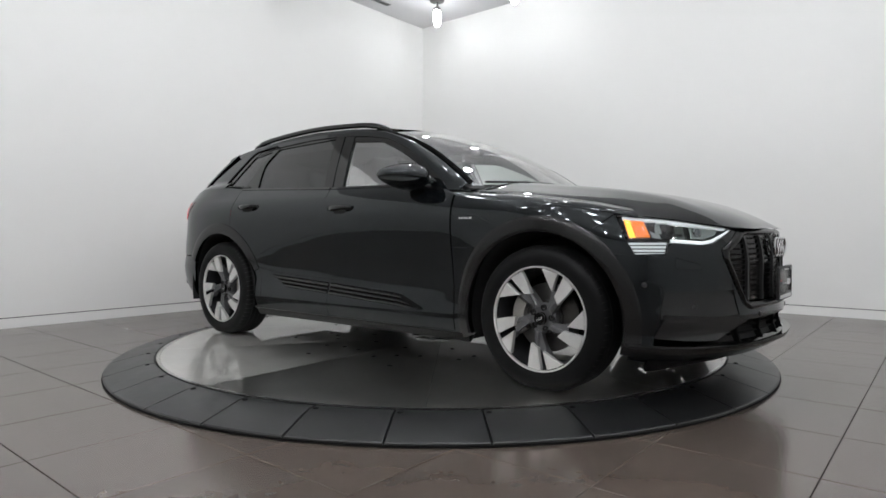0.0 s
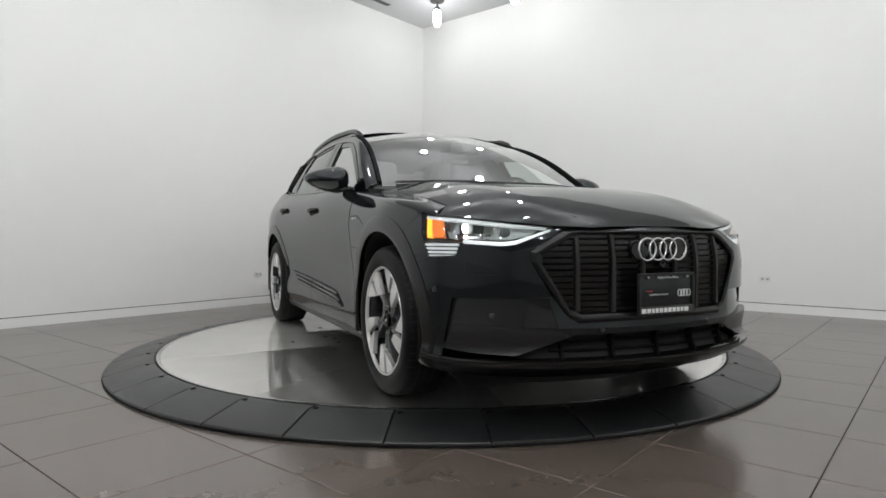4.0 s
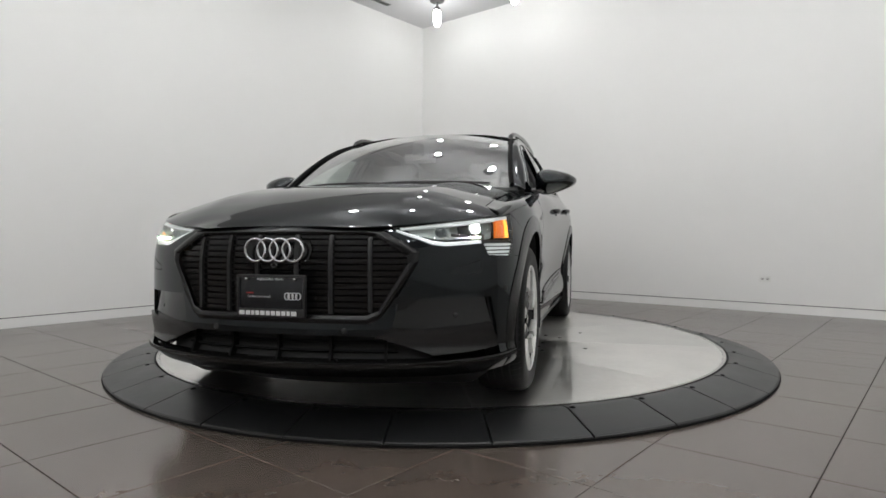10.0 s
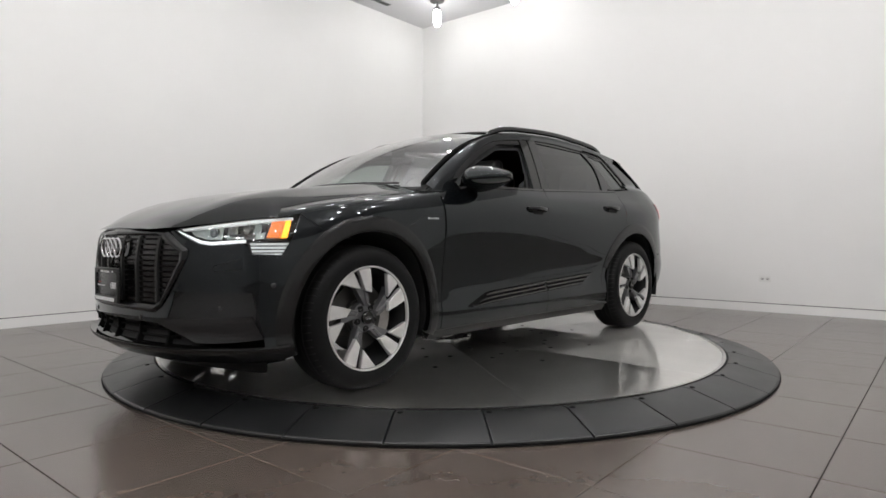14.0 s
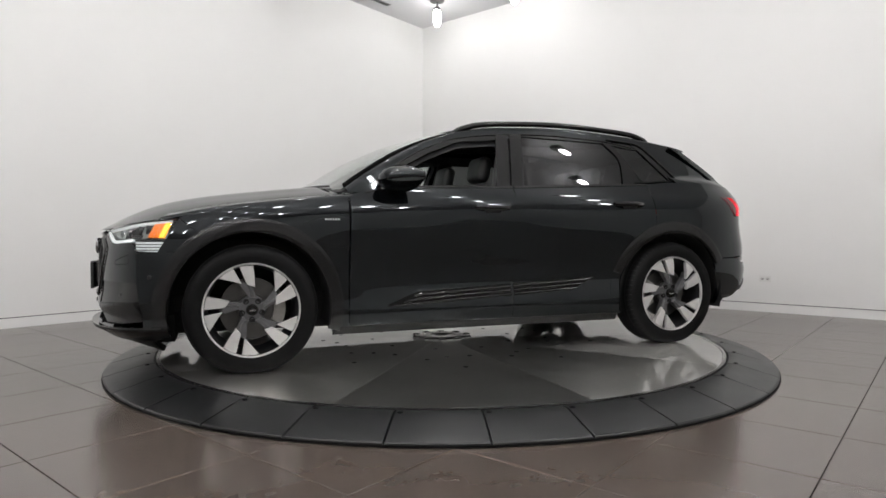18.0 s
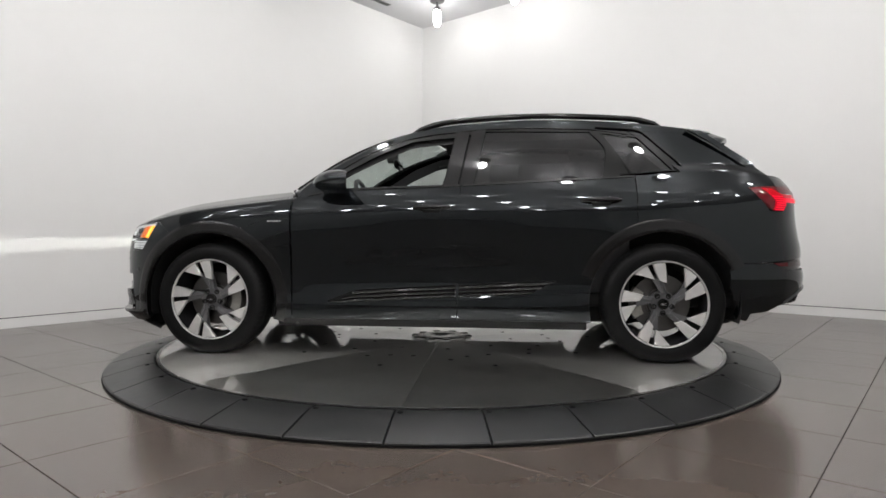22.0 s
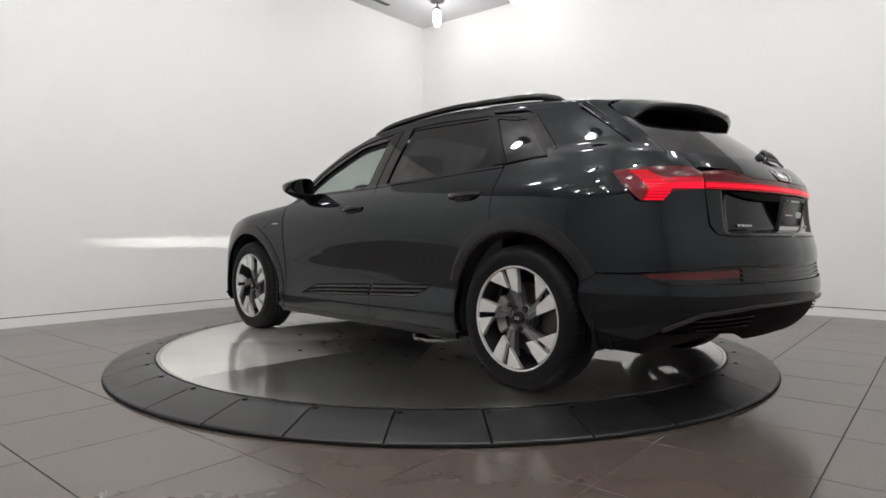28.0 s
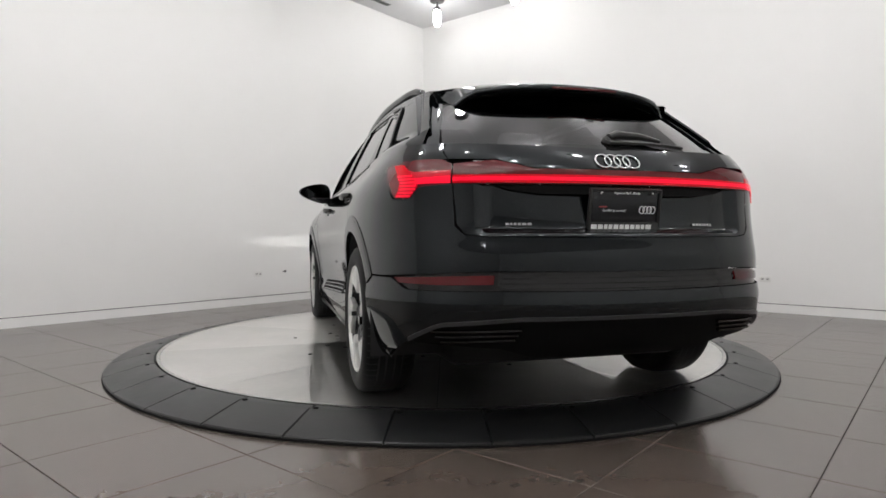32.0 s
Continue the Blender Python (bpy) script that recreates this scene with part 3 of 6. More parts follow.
def build_ring():
    ring = empty("turntable_ring")
    da = 2 * math.pi / PADS
    gap = .0045
    bm = bmesh.new()
    prof = [(RING_IN, 0), (RING_IN, DISC_Z), (RING_BEND, DISC_Z), (RING_OUT - .008, .022), (RING_OUT, .016), (RING_OUT, 0)]
    n = 5
    cols = []
    for k in range(n + 1):
        a = -da / 2 + da * k / n
        side_gap = gap * (1 if k == 0 else -1 if k == n else 0)
        col = []
        for r, z in prof:
            aa = a + side_gap / r
            col.append(bm.verts.new((r * math.cos(aa), r * math.sin(aa), z)))
        cols.append(col)
    for a, b in zip(cols, cols[1:]):
        for i in range(len(prof)):
            j = (i + 1) % len(prof)
            bm.faces.new((a[i], b[i], b[j], a[j]))
    bm.faces.new(cols[0][::-1])
    bm.faces.new(cols[-1])
    first = part("pad", bm, M_RUBBER, ring, angle=20)
    bolt_me = None
    for k in range(PADS):
        a = radians(-90.4) + da * k
        if k == 0:
            ob = first
        else:
            ob = new("pad", first.data)
            ob.parent = ring
        ob.matrix_basis = pose(0, 0, 0, 0, 0, math.degrees(a))
        b = a - da / 2 + .013
        mb = pose(RING_BEND * math.cos(b) * .995, RING_BEND * math.sin(b) * .995, DISC_Z)
        if bolt_me is None:
            bo = part("bolt", lathe([(.014, .0), (.013, .003), (.008, .004), (.007, .002)], 12), M_RUBBER_DARK, ring)
            bolt_me = bo.data
        else:
            bo = new("bolt", bolt_me)
            bo.parent = ring
        bo.matrix_basis = mb
    part("skirt", lathe([(RING_IN + .01, .001), (RING_OUT + .006, .001), (RING_OUT + .004, .010), (RING_IN + .01, .010)], 128, closed=True), M_RUBBER_DARK, ring, "black rubber foot strip")
    tagged(ring, "still ring of black rubber ramp pads round the turntable", "turntable ring")


SEGMENTS = 10


def build_disc():
    disc = empty("turntable_disc")
    da = 2 * math.pi / SEGMENTS
    n = 16
    bm = bmesh.new()
    uv = bm.loops.layers.uv.new("brush")
    g = .001
    lo, hi = [], []
    outline = [(g / math.sin(da / 2), 0)]
    for k in range(n + 1):
        a = -da / 2 + da * k / n + (g / (DISC_R - .02)) * (1 if k == 0 else -1 if k == n else 0)
        outline.append(((DISC_R - .022) * math.cos(a), (DISC_R - .022) * math.sin(a)))
    slab(outline, -.012, 0, bm, bevel=.0008)
    for f in bm.faces:
        for l in f.loops:
            l[uv].uv = (l.vert.co.y, -l.vert.co.x)
    first = part("plate", bm, M_STEEL, disc, angle=20)
    for k in range(SEGMENTS):
        ob = first if k == 0 else new("plate", first.data)
        ob.parent = disc
        ob.matrix_basis = pose(0, 0, 0, 0, 0, math.degrees(da * (k + .5)) + DISC_TURN)
    screw = None
    for k in range(SEGMENTS):
        for r, a in ((.54, -8), (.80, 10), (.82, -1), (.91, -9), (1.13, 4)):
            aa = da * (k + .5) + radians(DISC_TURN + a)
            mm = pose(r * math.cos(aa), r * math.sin(aa), .0005)
            if screw is None:
                screw = part("screw", lathe([(.016, -.003), (.0155, .0015), (.008, .0018), (.007, .0005)], 10), M_RUBBER_DARK, disc)
            else:
                o2 = new("screw", screw.data)
                o2.parent = disc
                screw = o2
            screw.matrix_basis = mm
    cover = part("hub_cover", lathe([(.20, -.002), (.20, .010), (.185, .014), (.05, .014), (.04, .010)], 40), M_TRIM_STEEL, disc, "round steel hub cover")
    for k in range(10):
        aa = 2 * math.pi * k / 10
        part("hub_tab", lathe([(.032, -.002), (.032, .012), (.026, .016), (.010, .017)], 14), M_TRIM_STEEL, cover, m=pose(.205 * math.cos(aa), .205 * math.sin(aa), 0))
    part("edge_band", lathe([(DISC_R - .02, -.03), (DISC_R - .02, .0015), (DISC_R, .0015), (DISC_R, -.03)], 160, closed=True), M_TRIM_STEEL, disc, "bright steel edge band")
    part("substructure", lathe([(.4, -.07), (DISC_R - .03, -.07), (DISC_R - .03, -.013), (.4, -.013)], 64), M_SHADE, disc)
    tagged(disc, "turning disc of brushed steel plates under the car", "turntable")
    return disc


DISC_TURN = 19.4
build_ring()
turn_disc = build_disc()


# ---- the car ----
car = empty("car")
HUB_X, HUB_Z = 1.464, .360
ARCH_O, ARCH_I = .528, .448


def arc(cx, cz, r, a0, a1, n=24):
    return [(cx + r * math.cos(radians(a)), cz + r * math.sin(radians(a))) for a in np.linspace(a0, a1, n)]


def sx(line):
    """A line of (x, z) at the side, in the skin's own running length."""
    return [(float(px(x)), z) for x, z in line]


BELT = ([-2.2, -2.0, -1.9, -1.5, -1.36, -.98, -.2, .53, .70, .86, .905], [1.15, 1.178, 1.186, 1.18, 1.165, 1.15, 1.115, 1.098, 1.078, 1.045, 1.02])
FA, RA = (HUB_X, HUB_Z), (-HUB_X, HUB_Z)


def belt(x0, x1, n=14, dz=0.0):
    return [(x, float(np.interp(x, *BELT)) + dz) for x in np.linspace(x0, x1, n)]


def sym(line):
    """A line that starts in the middle, carried on to the other side."""
    return [(-p, z) for p, z in line[::-1]] + [q for q in line if q[0] > 1e-6]


def quarter_foot(a, s, off=0.0):
    """The fillet between the rear shoulder (s 0) and the pillar behind the windows (s 1)."""
    a, s = np.asarray(a, float) + 0 * np.asarray(s, float), np.asarray(s, float) + 0 * np.asarray(a, float)
    xa, xb = -1.585 - .595 * a, -1.535 - .52 * a
    za, zb = np.interp(xa, *BELT) - .006, np.interp(xb, *BELT) + .075
    p, q = side(xa, za), glassy(xb, zb, off)
    tp, tq = side(xa, za) - side(xa, za - .02), glassy(xb, zb + .02) - glassy(xb, zb - .02)
    ln = np.linalg.norm(q - p, axis=-1)[..., None]
    tp, tq = [v / np.linalg.norm(v, axis=-1)[..., None] * ln for v in (tp, tq)]
    k = s[..., None]
    return p * (2 * k**3 - 3 * k**2 + 1) + tp * (k**3 - 2 * k**2 + k) + q * (3 * k**2 - 2 * k**3) + tq * (k**3 - k**2)


def build_flanks():
    s = Skin()
    s.sheet(skin, sx(arc(*FA, ARCH_O, 40, 58)), [(1.074, .697), (1.122, .776), (1.152, .842), (1.178, .884)], 10, 8, thick=0)
    top = [(x, float(np.interp(x, *SHOULDER))) for x in np.linspace(1.855, .908, 16)]
    s.sheet(skin, sx(arc(*FA, ARCH_O, 58, 132)), sx(top), 40, 14, thick=0)
    s.sheet(skin, sx(arc(*FA, ARCH_O, 132, 193)), sx([(.908, 1.015), (.908, .242)]), 22, 10, thick=.012)
    s.sheet(shoulder, [(1.955, 0), (.86, 0)], [(1.882, 1), (.86, 1)], 44, 10, thick=0)
    pair("front_fender", s, M_PAINT, car)
    for c, a0, a1 in ((FA, -16, 196), (RA, 20, 151.5)):
        a = Skin()
        a.sheet(skin, sx(arc(*c, ARCH_O, a0, a1, 72)), sx(arc(*c, ARCH_I, a0, a1, 72)), 72, 7, off=.003, thick=.035,
                bulge=lambda i, j: .003 * np.sqrt(np.clip(1 - (2 * j - 1) ** 4, 0, 1)) + 0 * i)
        pair("arch_trim", a, M_ARCH, car, "gloss black wheel arch trim")
        lin = Skin()
        lin.sheet(lambda a, y, off=0.0: np.stack([c[0] + .452 * np.cos(a) + 0 * y, y + 0 * a, c[1] + .452 * np.sin(a) + 0 * y], -1),
                  [(radians(-14), .45), (radians(194), .45)], [(radians(-14), .94), (radians(194), .94)], 40, 3, thick=0)
        pair("arch_liner", lin, M_SHADE, car, "black wheel arch liner")
        for k in (1, -1):
            b = slab(arc(0, 0, .47, -14, 194, 40), -.012, .012, m=Matrix(((1, 0, 0, c[0]), (0, 0, 1, k * .462), (0, 1, 0, c[1]), (0, 0, 0, 1))))
            part("liner_wall", b, M_SHADE, car, "black inner wall of the wheel arch")
    fd = Skin()
    fd.sheet(skin, sx(belt(.895, -.208, 24)), sx([(.902, .243), (-.184, .243)]), 48, 40)
    doors = {"front": pair("front_door", fd, M_PAINT, car)}
    rd = Skin()
    z = HUB_Z + math.sqrt(ARCH_O**2 - (HUB_X - 1.30)**2)
    zb = float(np.interp(-1.30, *BELT))
    # the rear door's edge bends round the arch, so it is laid in two strips
    rd.sheet(skin, sx(belt(-.216, -1.30, 20)), sx([(-.19, .90), (-.6, .885), (-1.30, z)]), 30, 12)
    rd.sheet(skin, sx([(-.19, .90), (-.19, .62), (-.19, .243)]), sx([(-1.30, z), *arc(*RA, ARCH_O, 71, -12.6, 22)]), 40, 30)
    doors["rear"] = pair("rear_door", rd, M_PAINT, car)
    sill = Skin()
    sill.sheet(skin, sx([(1.0, .241), (-1.0, .241)]), sx([(1.0, .192), (-1.0, .192)]), 40, 4, off=.004, thick=.05)
    pair("sill", sill, M_SILL, car, "black side sill below the doors")
    # the sill turns up to the rear arch, and the bumper's end closes the arch behind the wheel
    s = Skin()
    s.sheet(skin, sx(arc(*RA, ARCH_O - .001, 19.6, -15, 16)), sx(arc(*RA, ARCH_I, 19.6, -15, 16)), 16, 6, off=.001, thick=.035)
    pair("sill_corner", s, M_PAINT, car)
    s = Skin()
    s.sheet(skin, sx(arc(*RA, ARCH_O + .004, 152, 191, 16)), sx(arc(*RA, ARCH_I, 152, 191, 16)), 16, 6, off=.0, thick=.035)
    pair("bumper_end", s, M_PAINT, car)
    q = Skin()
    q.sheet(skin, sx(arc(*RA, ARCH_O, 72.3, 150)), [*sx(belt(-1.306, -1.95)), (5.022, 1.080)], 40, 16, thick=0)
    # behind the arch, below and above the tail lamp
    q.sheet(skin, [(4.887, .618), (5.10, .622), (5.493, .645)], [(5.024, 1.074), (5.070, 1.030), (5.147, .934), (5.252, .930), (5.276, .974), (5.462, .993)], 30, 14, thick=.0)
    q.sheet(skin, [(5.022, 1.080), (5.193, 1.090), (5.428, 1.086)], [*sx(belt(-1.95, -2.03, 3)), (5.21, 1.163), (5.352, 1.158)], 16, 6, thick=.008)
    q.sheet(quarter_foot, [(0, 0), (1, 0)], [(0, 1), (1, 1)], 30, 9, thick=0)
    q.sheet(glassy, [(x, float(np.interp(x, *BELT)) + .075) for x in np.linspace(-1.535, -2.055, 12)], [(-1.365, 1.478), (-1.56, 1.478), (-1.765, 1.466)], 40, 24, thick=.01)
    pair("rear_quarter", q, M_PAINT, car)
    return doors


DOORS = build_flanks()


def handle(x0, x1, z, parent, flip):
    y = float(side(np.array((x0 + x1) / 2), np.array(z))[1])
    k = -1 if flip else 1
    b = bmesh.new()
    n = 11
    rings = []
    for i in range(n):
        t = i / (n - 1)
        x = x0 + (x1 - x0) * t
        lift = .034 * math.sin(math.pi * min(max((t * 1.16 - .08), 0), 1)) ** .45
        h = .013 + .004 * math.sin(math.pi * t)
        yy = y + lift
        rings.append([b.verts.new((x, k * (yy + dy), z + dz)) for dy, dz in ((-.010, -h), (.004, -h), (.010, -h * .4), (.010, h * .5), (.003, h), (-.010, h))])
    for a, c in zip(rings, rings[1:]):
        for j in range(6):
            b.faces.new((a[j], a[(j + 1) % 6], c[(j + 1) % 6], c[j]))
    b.faces.new(rings[0])
    b.faces.new(rings[-1])
    part("handle", b, M_GLOSS, parent, "gloss black door handle", angle=50)
    s = Skin()
    xm = (x0 + x1) / 2
    s.sheet(skin, sx([(xm + .07, z - .005), (xm - .07, z - .005)]), sx([(xm + .05, z - .036), (xm - .05, z - .036)]), 10, 4, off=.0012, thick=0)
    finish(s.mesh("handle_cup", flip), "handle_cup", M_SHADE, parent)


for flip in (0, 1):
    handle(.09, -.15, .968, DOORS["front"][flip], flip)
    handle(-.965, -1.21, 1.008, DOORS["rear"][flip], flip)


def build_side_trim():
    # three blades run along a dark recess low in the doors
    low = lambda x: .352 + (.62 - x) * .053
    cut = lambda z: -.639 - (z - .417) / .45
    for name, x0, x1 in (("front", .665, -.178), ("rear", -.198, None)):
        def line(dz, xa):
            xe = x1 if x1 is not None else cut(low(-.68) + dz)
            return sx([(x, low(x) + dz * min(1, (.70 - x) / .22)) for x in np.linspace(xa, xe, 16)])
        s = Skin()
        s.sheet(skin, line(.076, x0), line(-.003, x0), 30, 5, off=.0012, thick=.003)
        pair("door_recess", s, M_DEEP, DOORS[name], "black recess low in the door")
        for k in range(3):
            s = Skin()
            xa = x0 - (.03 + .07 * k if name == "front" else 0)
            s.sheet(skin, line(.017 + .025 * k, xa), line(.001 + .025 * k, xa), 30, 5, off=.0018, thick=.008, bulge=lambda i, j: .009 * np.sin(np.pi * j * .8) + 0 * i)
            pair("door_blade", s, M_GLOSS, DOORS[name])
    s = Skin()
    s.sheet(skin, sx(belt(.80, -.205, 20, .004)), sx(belt(.80, -.205, 20, -.010)), 30, 3, off=.004, thick=.006)
    pair("belt_strip", s, M_GLOSS, DOORS["front"])
    s = Skin()
    s.sheet(skin, sx(belt(-.22, -1.295, 20, .004)), sx(belt(-.22, -1.295, 20, -.010)), 30, 3, off=.004, thick=.006)
    pair("belt_strip", s, M_GLOSS, DOORS["rear"])
    # unreadable product badge: a row of small bright bars
    s = Skin()
    x = 1.055
    for w in (.016, .007, .010, .010, .014, .012):
        s.sheet(skin, sx([(x, .888), (x - w, .888)]), sx([(x, .879), (x - w, .879)]), 3, 2, off=.0025, thick=.002)
        x -= w + .004
    pair("badge", s, M_CHROME, car, "small bright badge bars")
    # the charging flap's shut lines
    s = Skin()
    s.sheet(skin, sx([(1.19, .852), (1.12, .882), (1.06, .899), (.912, .899)]), sx([(1.187, .8495), (1.12, .8795), (1.06, .8965), (.912, .8965)]), 24, 2, off=.0008, thick=0)
    s.sheet(skin, sx([(1.02, .722), (.912, .722)]), sx([(1.02, .7195), (.912, .7195)]), 8, 2, off=.0008, thick=0)
    pair("flap_line", s, M_SHADE, car)


build_side_trim()


def build_front():
    # bumper skin: cheeks round the grille and below the lamps, flanks, chin
    s = Skin()
    for k in (1, -1):
        fl = lambda line: [(k * p, z) for p, z in line]
        s.sheet(nose, fl([(.485, .812), (.665, .746), (.725, .738), (.888, .750)]), fl([(.47, .808), (.612, .715), (.66, .70), (.888, .698)]), 24, 6, thick=0)
        s.sheet(nose, fl([(.888, .750), (.911, .741)]), fl([(.888, .698), (.933, .694)]), 4, 4, thick=0)
        s.sheet(nose, fl([(.612, .715), (.608, .68), (.515, .53)]), fl(sx(arc(*FA, ARCH_O, 39.5, 18.5, 12))), 20, 30, thick=.012)
        s.sheet(nose, fl([(.94, .532), (.985, .33), (.99, .285)]), fl(sx(arc(*FA, ARCH_O, 18.7, -12, 12))), 16, 8, thick=.02)
    s.sheet(nose, sym([(0, .432), (.405, .427), (.45, .452), (.515, .53)]), sym([(0, .382), (.44, .380), (.49, .398), (.53, .525)]), 60, 5, thick=.03)
    s.sheet(nose, sym([(0, .821), (.40, .820), (.485, .814)]), sym([(0, .815), (.40, .813), (.475, .806)]), 40, 3, thick=.02)
    bumper = one("front_bumper", s, M_PAINT, car)
    # recessed band below the cheeks, with the air curtain opening at its end
    s = Skin()
    s.sheet(nose, [(.505, .534), (.95, .538)], [(.425, .370), (.95, .40)], 24, 8, off=-.001, thick=0, bulge=lambda i, j: -.026 * np.clip(i * 1.6, 0, 1) * (1 - .45 * j))
    pair("recess", s, M_GLOSS, bumper, "gloss black recessed band")
    s = Skin()
    s.sheet(nose, [(.865, .528), (.96, .534)], [(.86, .415), (.985, .33)], 10, 6, off=-.06, thick=.0)
    s.sheet(nose, [(.94, .532), (.985, .33)], [(.93, .532), (.97, .33)], 8, 3, off=-.02, thick=.05)
    pair("air_curtain", s, M_SHADE, bumper, "black air intake opening")
    s = Skin()
    s.sheet(nose, [(.44, .379), (.50, .398), (.70, .410), (.85, .417), (.93, .422)], [(.452, .370), (.56, .335), (.665, .300), (.83, .306), (.985, .318)], 40, 8, off=.002, thick=.03,
            bulge=lambda i, j: .007 * (1 - j) * np.clip((i - .25) * 2, 0, 1))
    pair("blade", s, M_GRAPH, bumper, "dark grey bumper blade")
    # lower intake
    s = Skin()
    s.sheet(nose, sym([(0, .376), (.44, .372), (.50, .34), (.66, .296)]), sym([(0, .276), (.5, .276), (.67, .28)]), 50, 6, off=-.055, thick=.0)
    one("lower_intake", s, M_SHADE, bumper, "black lower air intake")
    for p in (.0, .235, .47):
        for k in ((1, -1) if p else (1,)):
            s = Skin()
            s.sheet(nose, [(k * p - .006, .38), (k * p + .006, .38)], [(k * p - .006, .272), (k * p + .006, .272)], 2, 5, off=-.022, thick=.04)
            one("intake_fin", s, M_DEEP, bumper)
    for z in (.315, .345):
        s = Skin()
        s.sheet(nose, sym([(0, z + .004), (.52, z + .004)]), sym([(0, z - .004), (.52, z - .004)]), 40, 2, off=-.035, thick=.02)
        one("intake_bar", s, M_DEEP, bumper)
    s = Skin()
    lip = [(0, .276), (.6, .276), (.90, .284), (1.10, .290)]
    s.sheet(nose, sym(lip), sym([(p, z - .022) for p, z in lip]), 70, 4, off=.014, thick=.05)
    s.sheet(nose, sym([(p, z - .022) for p, z in lip]), sym([(0, .20), (.6, .20), (.9, .205), (1.08, .215)]), 70, 5, off=.0, thick=.05)
    one("splitter", s, M_GLOSS, bumper, "gloss black front splitter")
    s = Skin()
    s.sheet(nose, sym([(0, .20), (.6, .20), (1.0, .21)]), sym([(0, .13), (.6, .13), (1.0, .13)]), 50, 4, off=-.02, thick=.03)
    one("undertray", s, M_SHADE, bumper)
    for p, z in ((.77, .455), (1.03, .56), (.30, .40)):
        for k in (1, -1):
            c = nose(np.array(k * p), np.array(z), -.022 if p == .77 else .001)
            n = Vector(c - nose(np.array(k * p), np.array(z), -.05)).normalized()
            m = Matrix.Translation(Vector(c)) @ n.to_track_quat("Z", "Y").to_matrix().to_4x4()
            part("parking_sensor", lathe([(.0125, -.01), (.0125, .001), (.009, .003), (.002, .0035)], 16), M_SATIN, bumper, m=m)
    # headlamp washer covers and the tow eye's cover: thin outlines
    def outline(loop, name, label, off=.0008):
        s = Skin()
        loop = loop + loop[:1]
        for (p0, z0), (p1, z1) in zip(loop, loop[1:]):
            s.sheet(nose, [(p0, z0 + .0012), (p1, z1 + .0012)], [(p0 + .0012, z0 - .0012), (p1 + .0012, z1 - .0012)], 8, 2, off=off, thick=0)
        one(name, s, M_SHADE, bumper, label)
    for k in (1, -1):
        outline([(k * .885, .684), (k * .75, .650), (k * .745, .632), (k * .76, .626), (k * .875, .632), (k * .888, .642)], "washer_cover_line", "thin outline of a washer cover")
    outline([(-.583, .468), (-.554, .491), (-.50, .486), (-.488, .468), (-.517, .446), (-.555, .448)], "tow_cover_line", "thin outline of the tow cover", -.010)
    b = bmesh.new()
    slab([(1.875, -.80), (1.97, -.80), (2.05, -.70), (2.12, -.56), (2.12, .56), (2.05, .70), (1.97, .80), (1.875, .80)], .19, .34, b)
    part("front_underbody", b, M_DEEP, bumper, "matt black panel under the nose")
    # grille
    grille = tagged(empty("grille"), "octagonal dark grille with black slats")
    grille.parent = car
    outer = [(0, .816), (.40, .815), (.463, .806), (.610, .722), (.606, .68), (.448, .455), (.40, .430), (0, .432)]
    inner = [(0, .794), (.385, .793), (.420, .786), (.560, .706), (.562, .672), (.440, .481), (.392, .462), (0, .466)]
    s = Skin()
    for k in (1, -1):
        for a, b, c, e in zip(outer, outer[1:], inner, inner[1:]):
            s.sheet(nose, [(k * a[0], a[1]), (k * b[0], b[1])], [(k * c[0], c[1]), (k * e[0], e[1])], 8, 4, off=.004, thick=0, bulge=lambda i, j: .008 * np.sin(np.pi * j) ** .6 + 0 * i)
    one("grille_frame", s, M_FRAME, grille, "dark grille surround")
    s = Skin()
    s.sheet(nose, sym([(0, .80), (.41, .80), (.56, .71)]), sym([(0, .455), (.40, .455), (.56, .67)]), 40, 12, off=-.05, thick=0)
    one("grille_back", s, M_SHADE, grille)
    iz = [(.462, .392), (.481, .440), (.672, .562), (.706, .560), (.786, .420), (.794, .385)]
    nsl = 13
    for i in range(nsl):
        z = .478 + (.784 - .478) * i / (nsl - 1)
        w = float(np.interp(z, [a for a, _ in iz], [b for _, b in iz])) + .004
        s = Skin()
        s.sheet(nose, sym([(0, z + .009), (w, z + .009)]), sym([(0, z - .0095), (w, z - .0095)]), 36, 5, off=-.016, thick=.018,
                bulge=lambda a, j: .004 * (1 - j) + 0 * a)
        one("slat", s, M_SLAT, grille)
    for p in (.092, .24, .405):
        for k in (1, -1):
            zt = .79 if p < .4 else .780
            s = Skin()
            s.sheet(nose, [(k * p - .008, zt), (k * p + .008, zt)], [(k * p - .008, .468 if p < .39 else .475), (k * p + .008, .468 if p < .39 else .475)], 3, 14, off=.0, thick=.03)
            one("grille_bar", s, M_SATIN, grille)
    s = Skin()
    s.sheet(nose, [(-.145, .768), (-.158, .727), (-.145, .684)], [(.145, .768), (.158, .727), (.145, .684)], 16, 20, off=-.004, thick=.02, smooth=True)
    one("emblem_plate", s, M_GLOSS, grille, "gloss black plate behind the emblem")
    rings(2.374, .727, .0465, 1, car)
    b = bmesh.new()
    lathe([(.016, .0), (.016, .008), (.010, .011), (.004, .009)], 16, bm=b, m=pose(2.365, 0, .662, 0, 90, 0))
    part("camera_eye", b, M_GLOSS, grille)
    front_lamps()


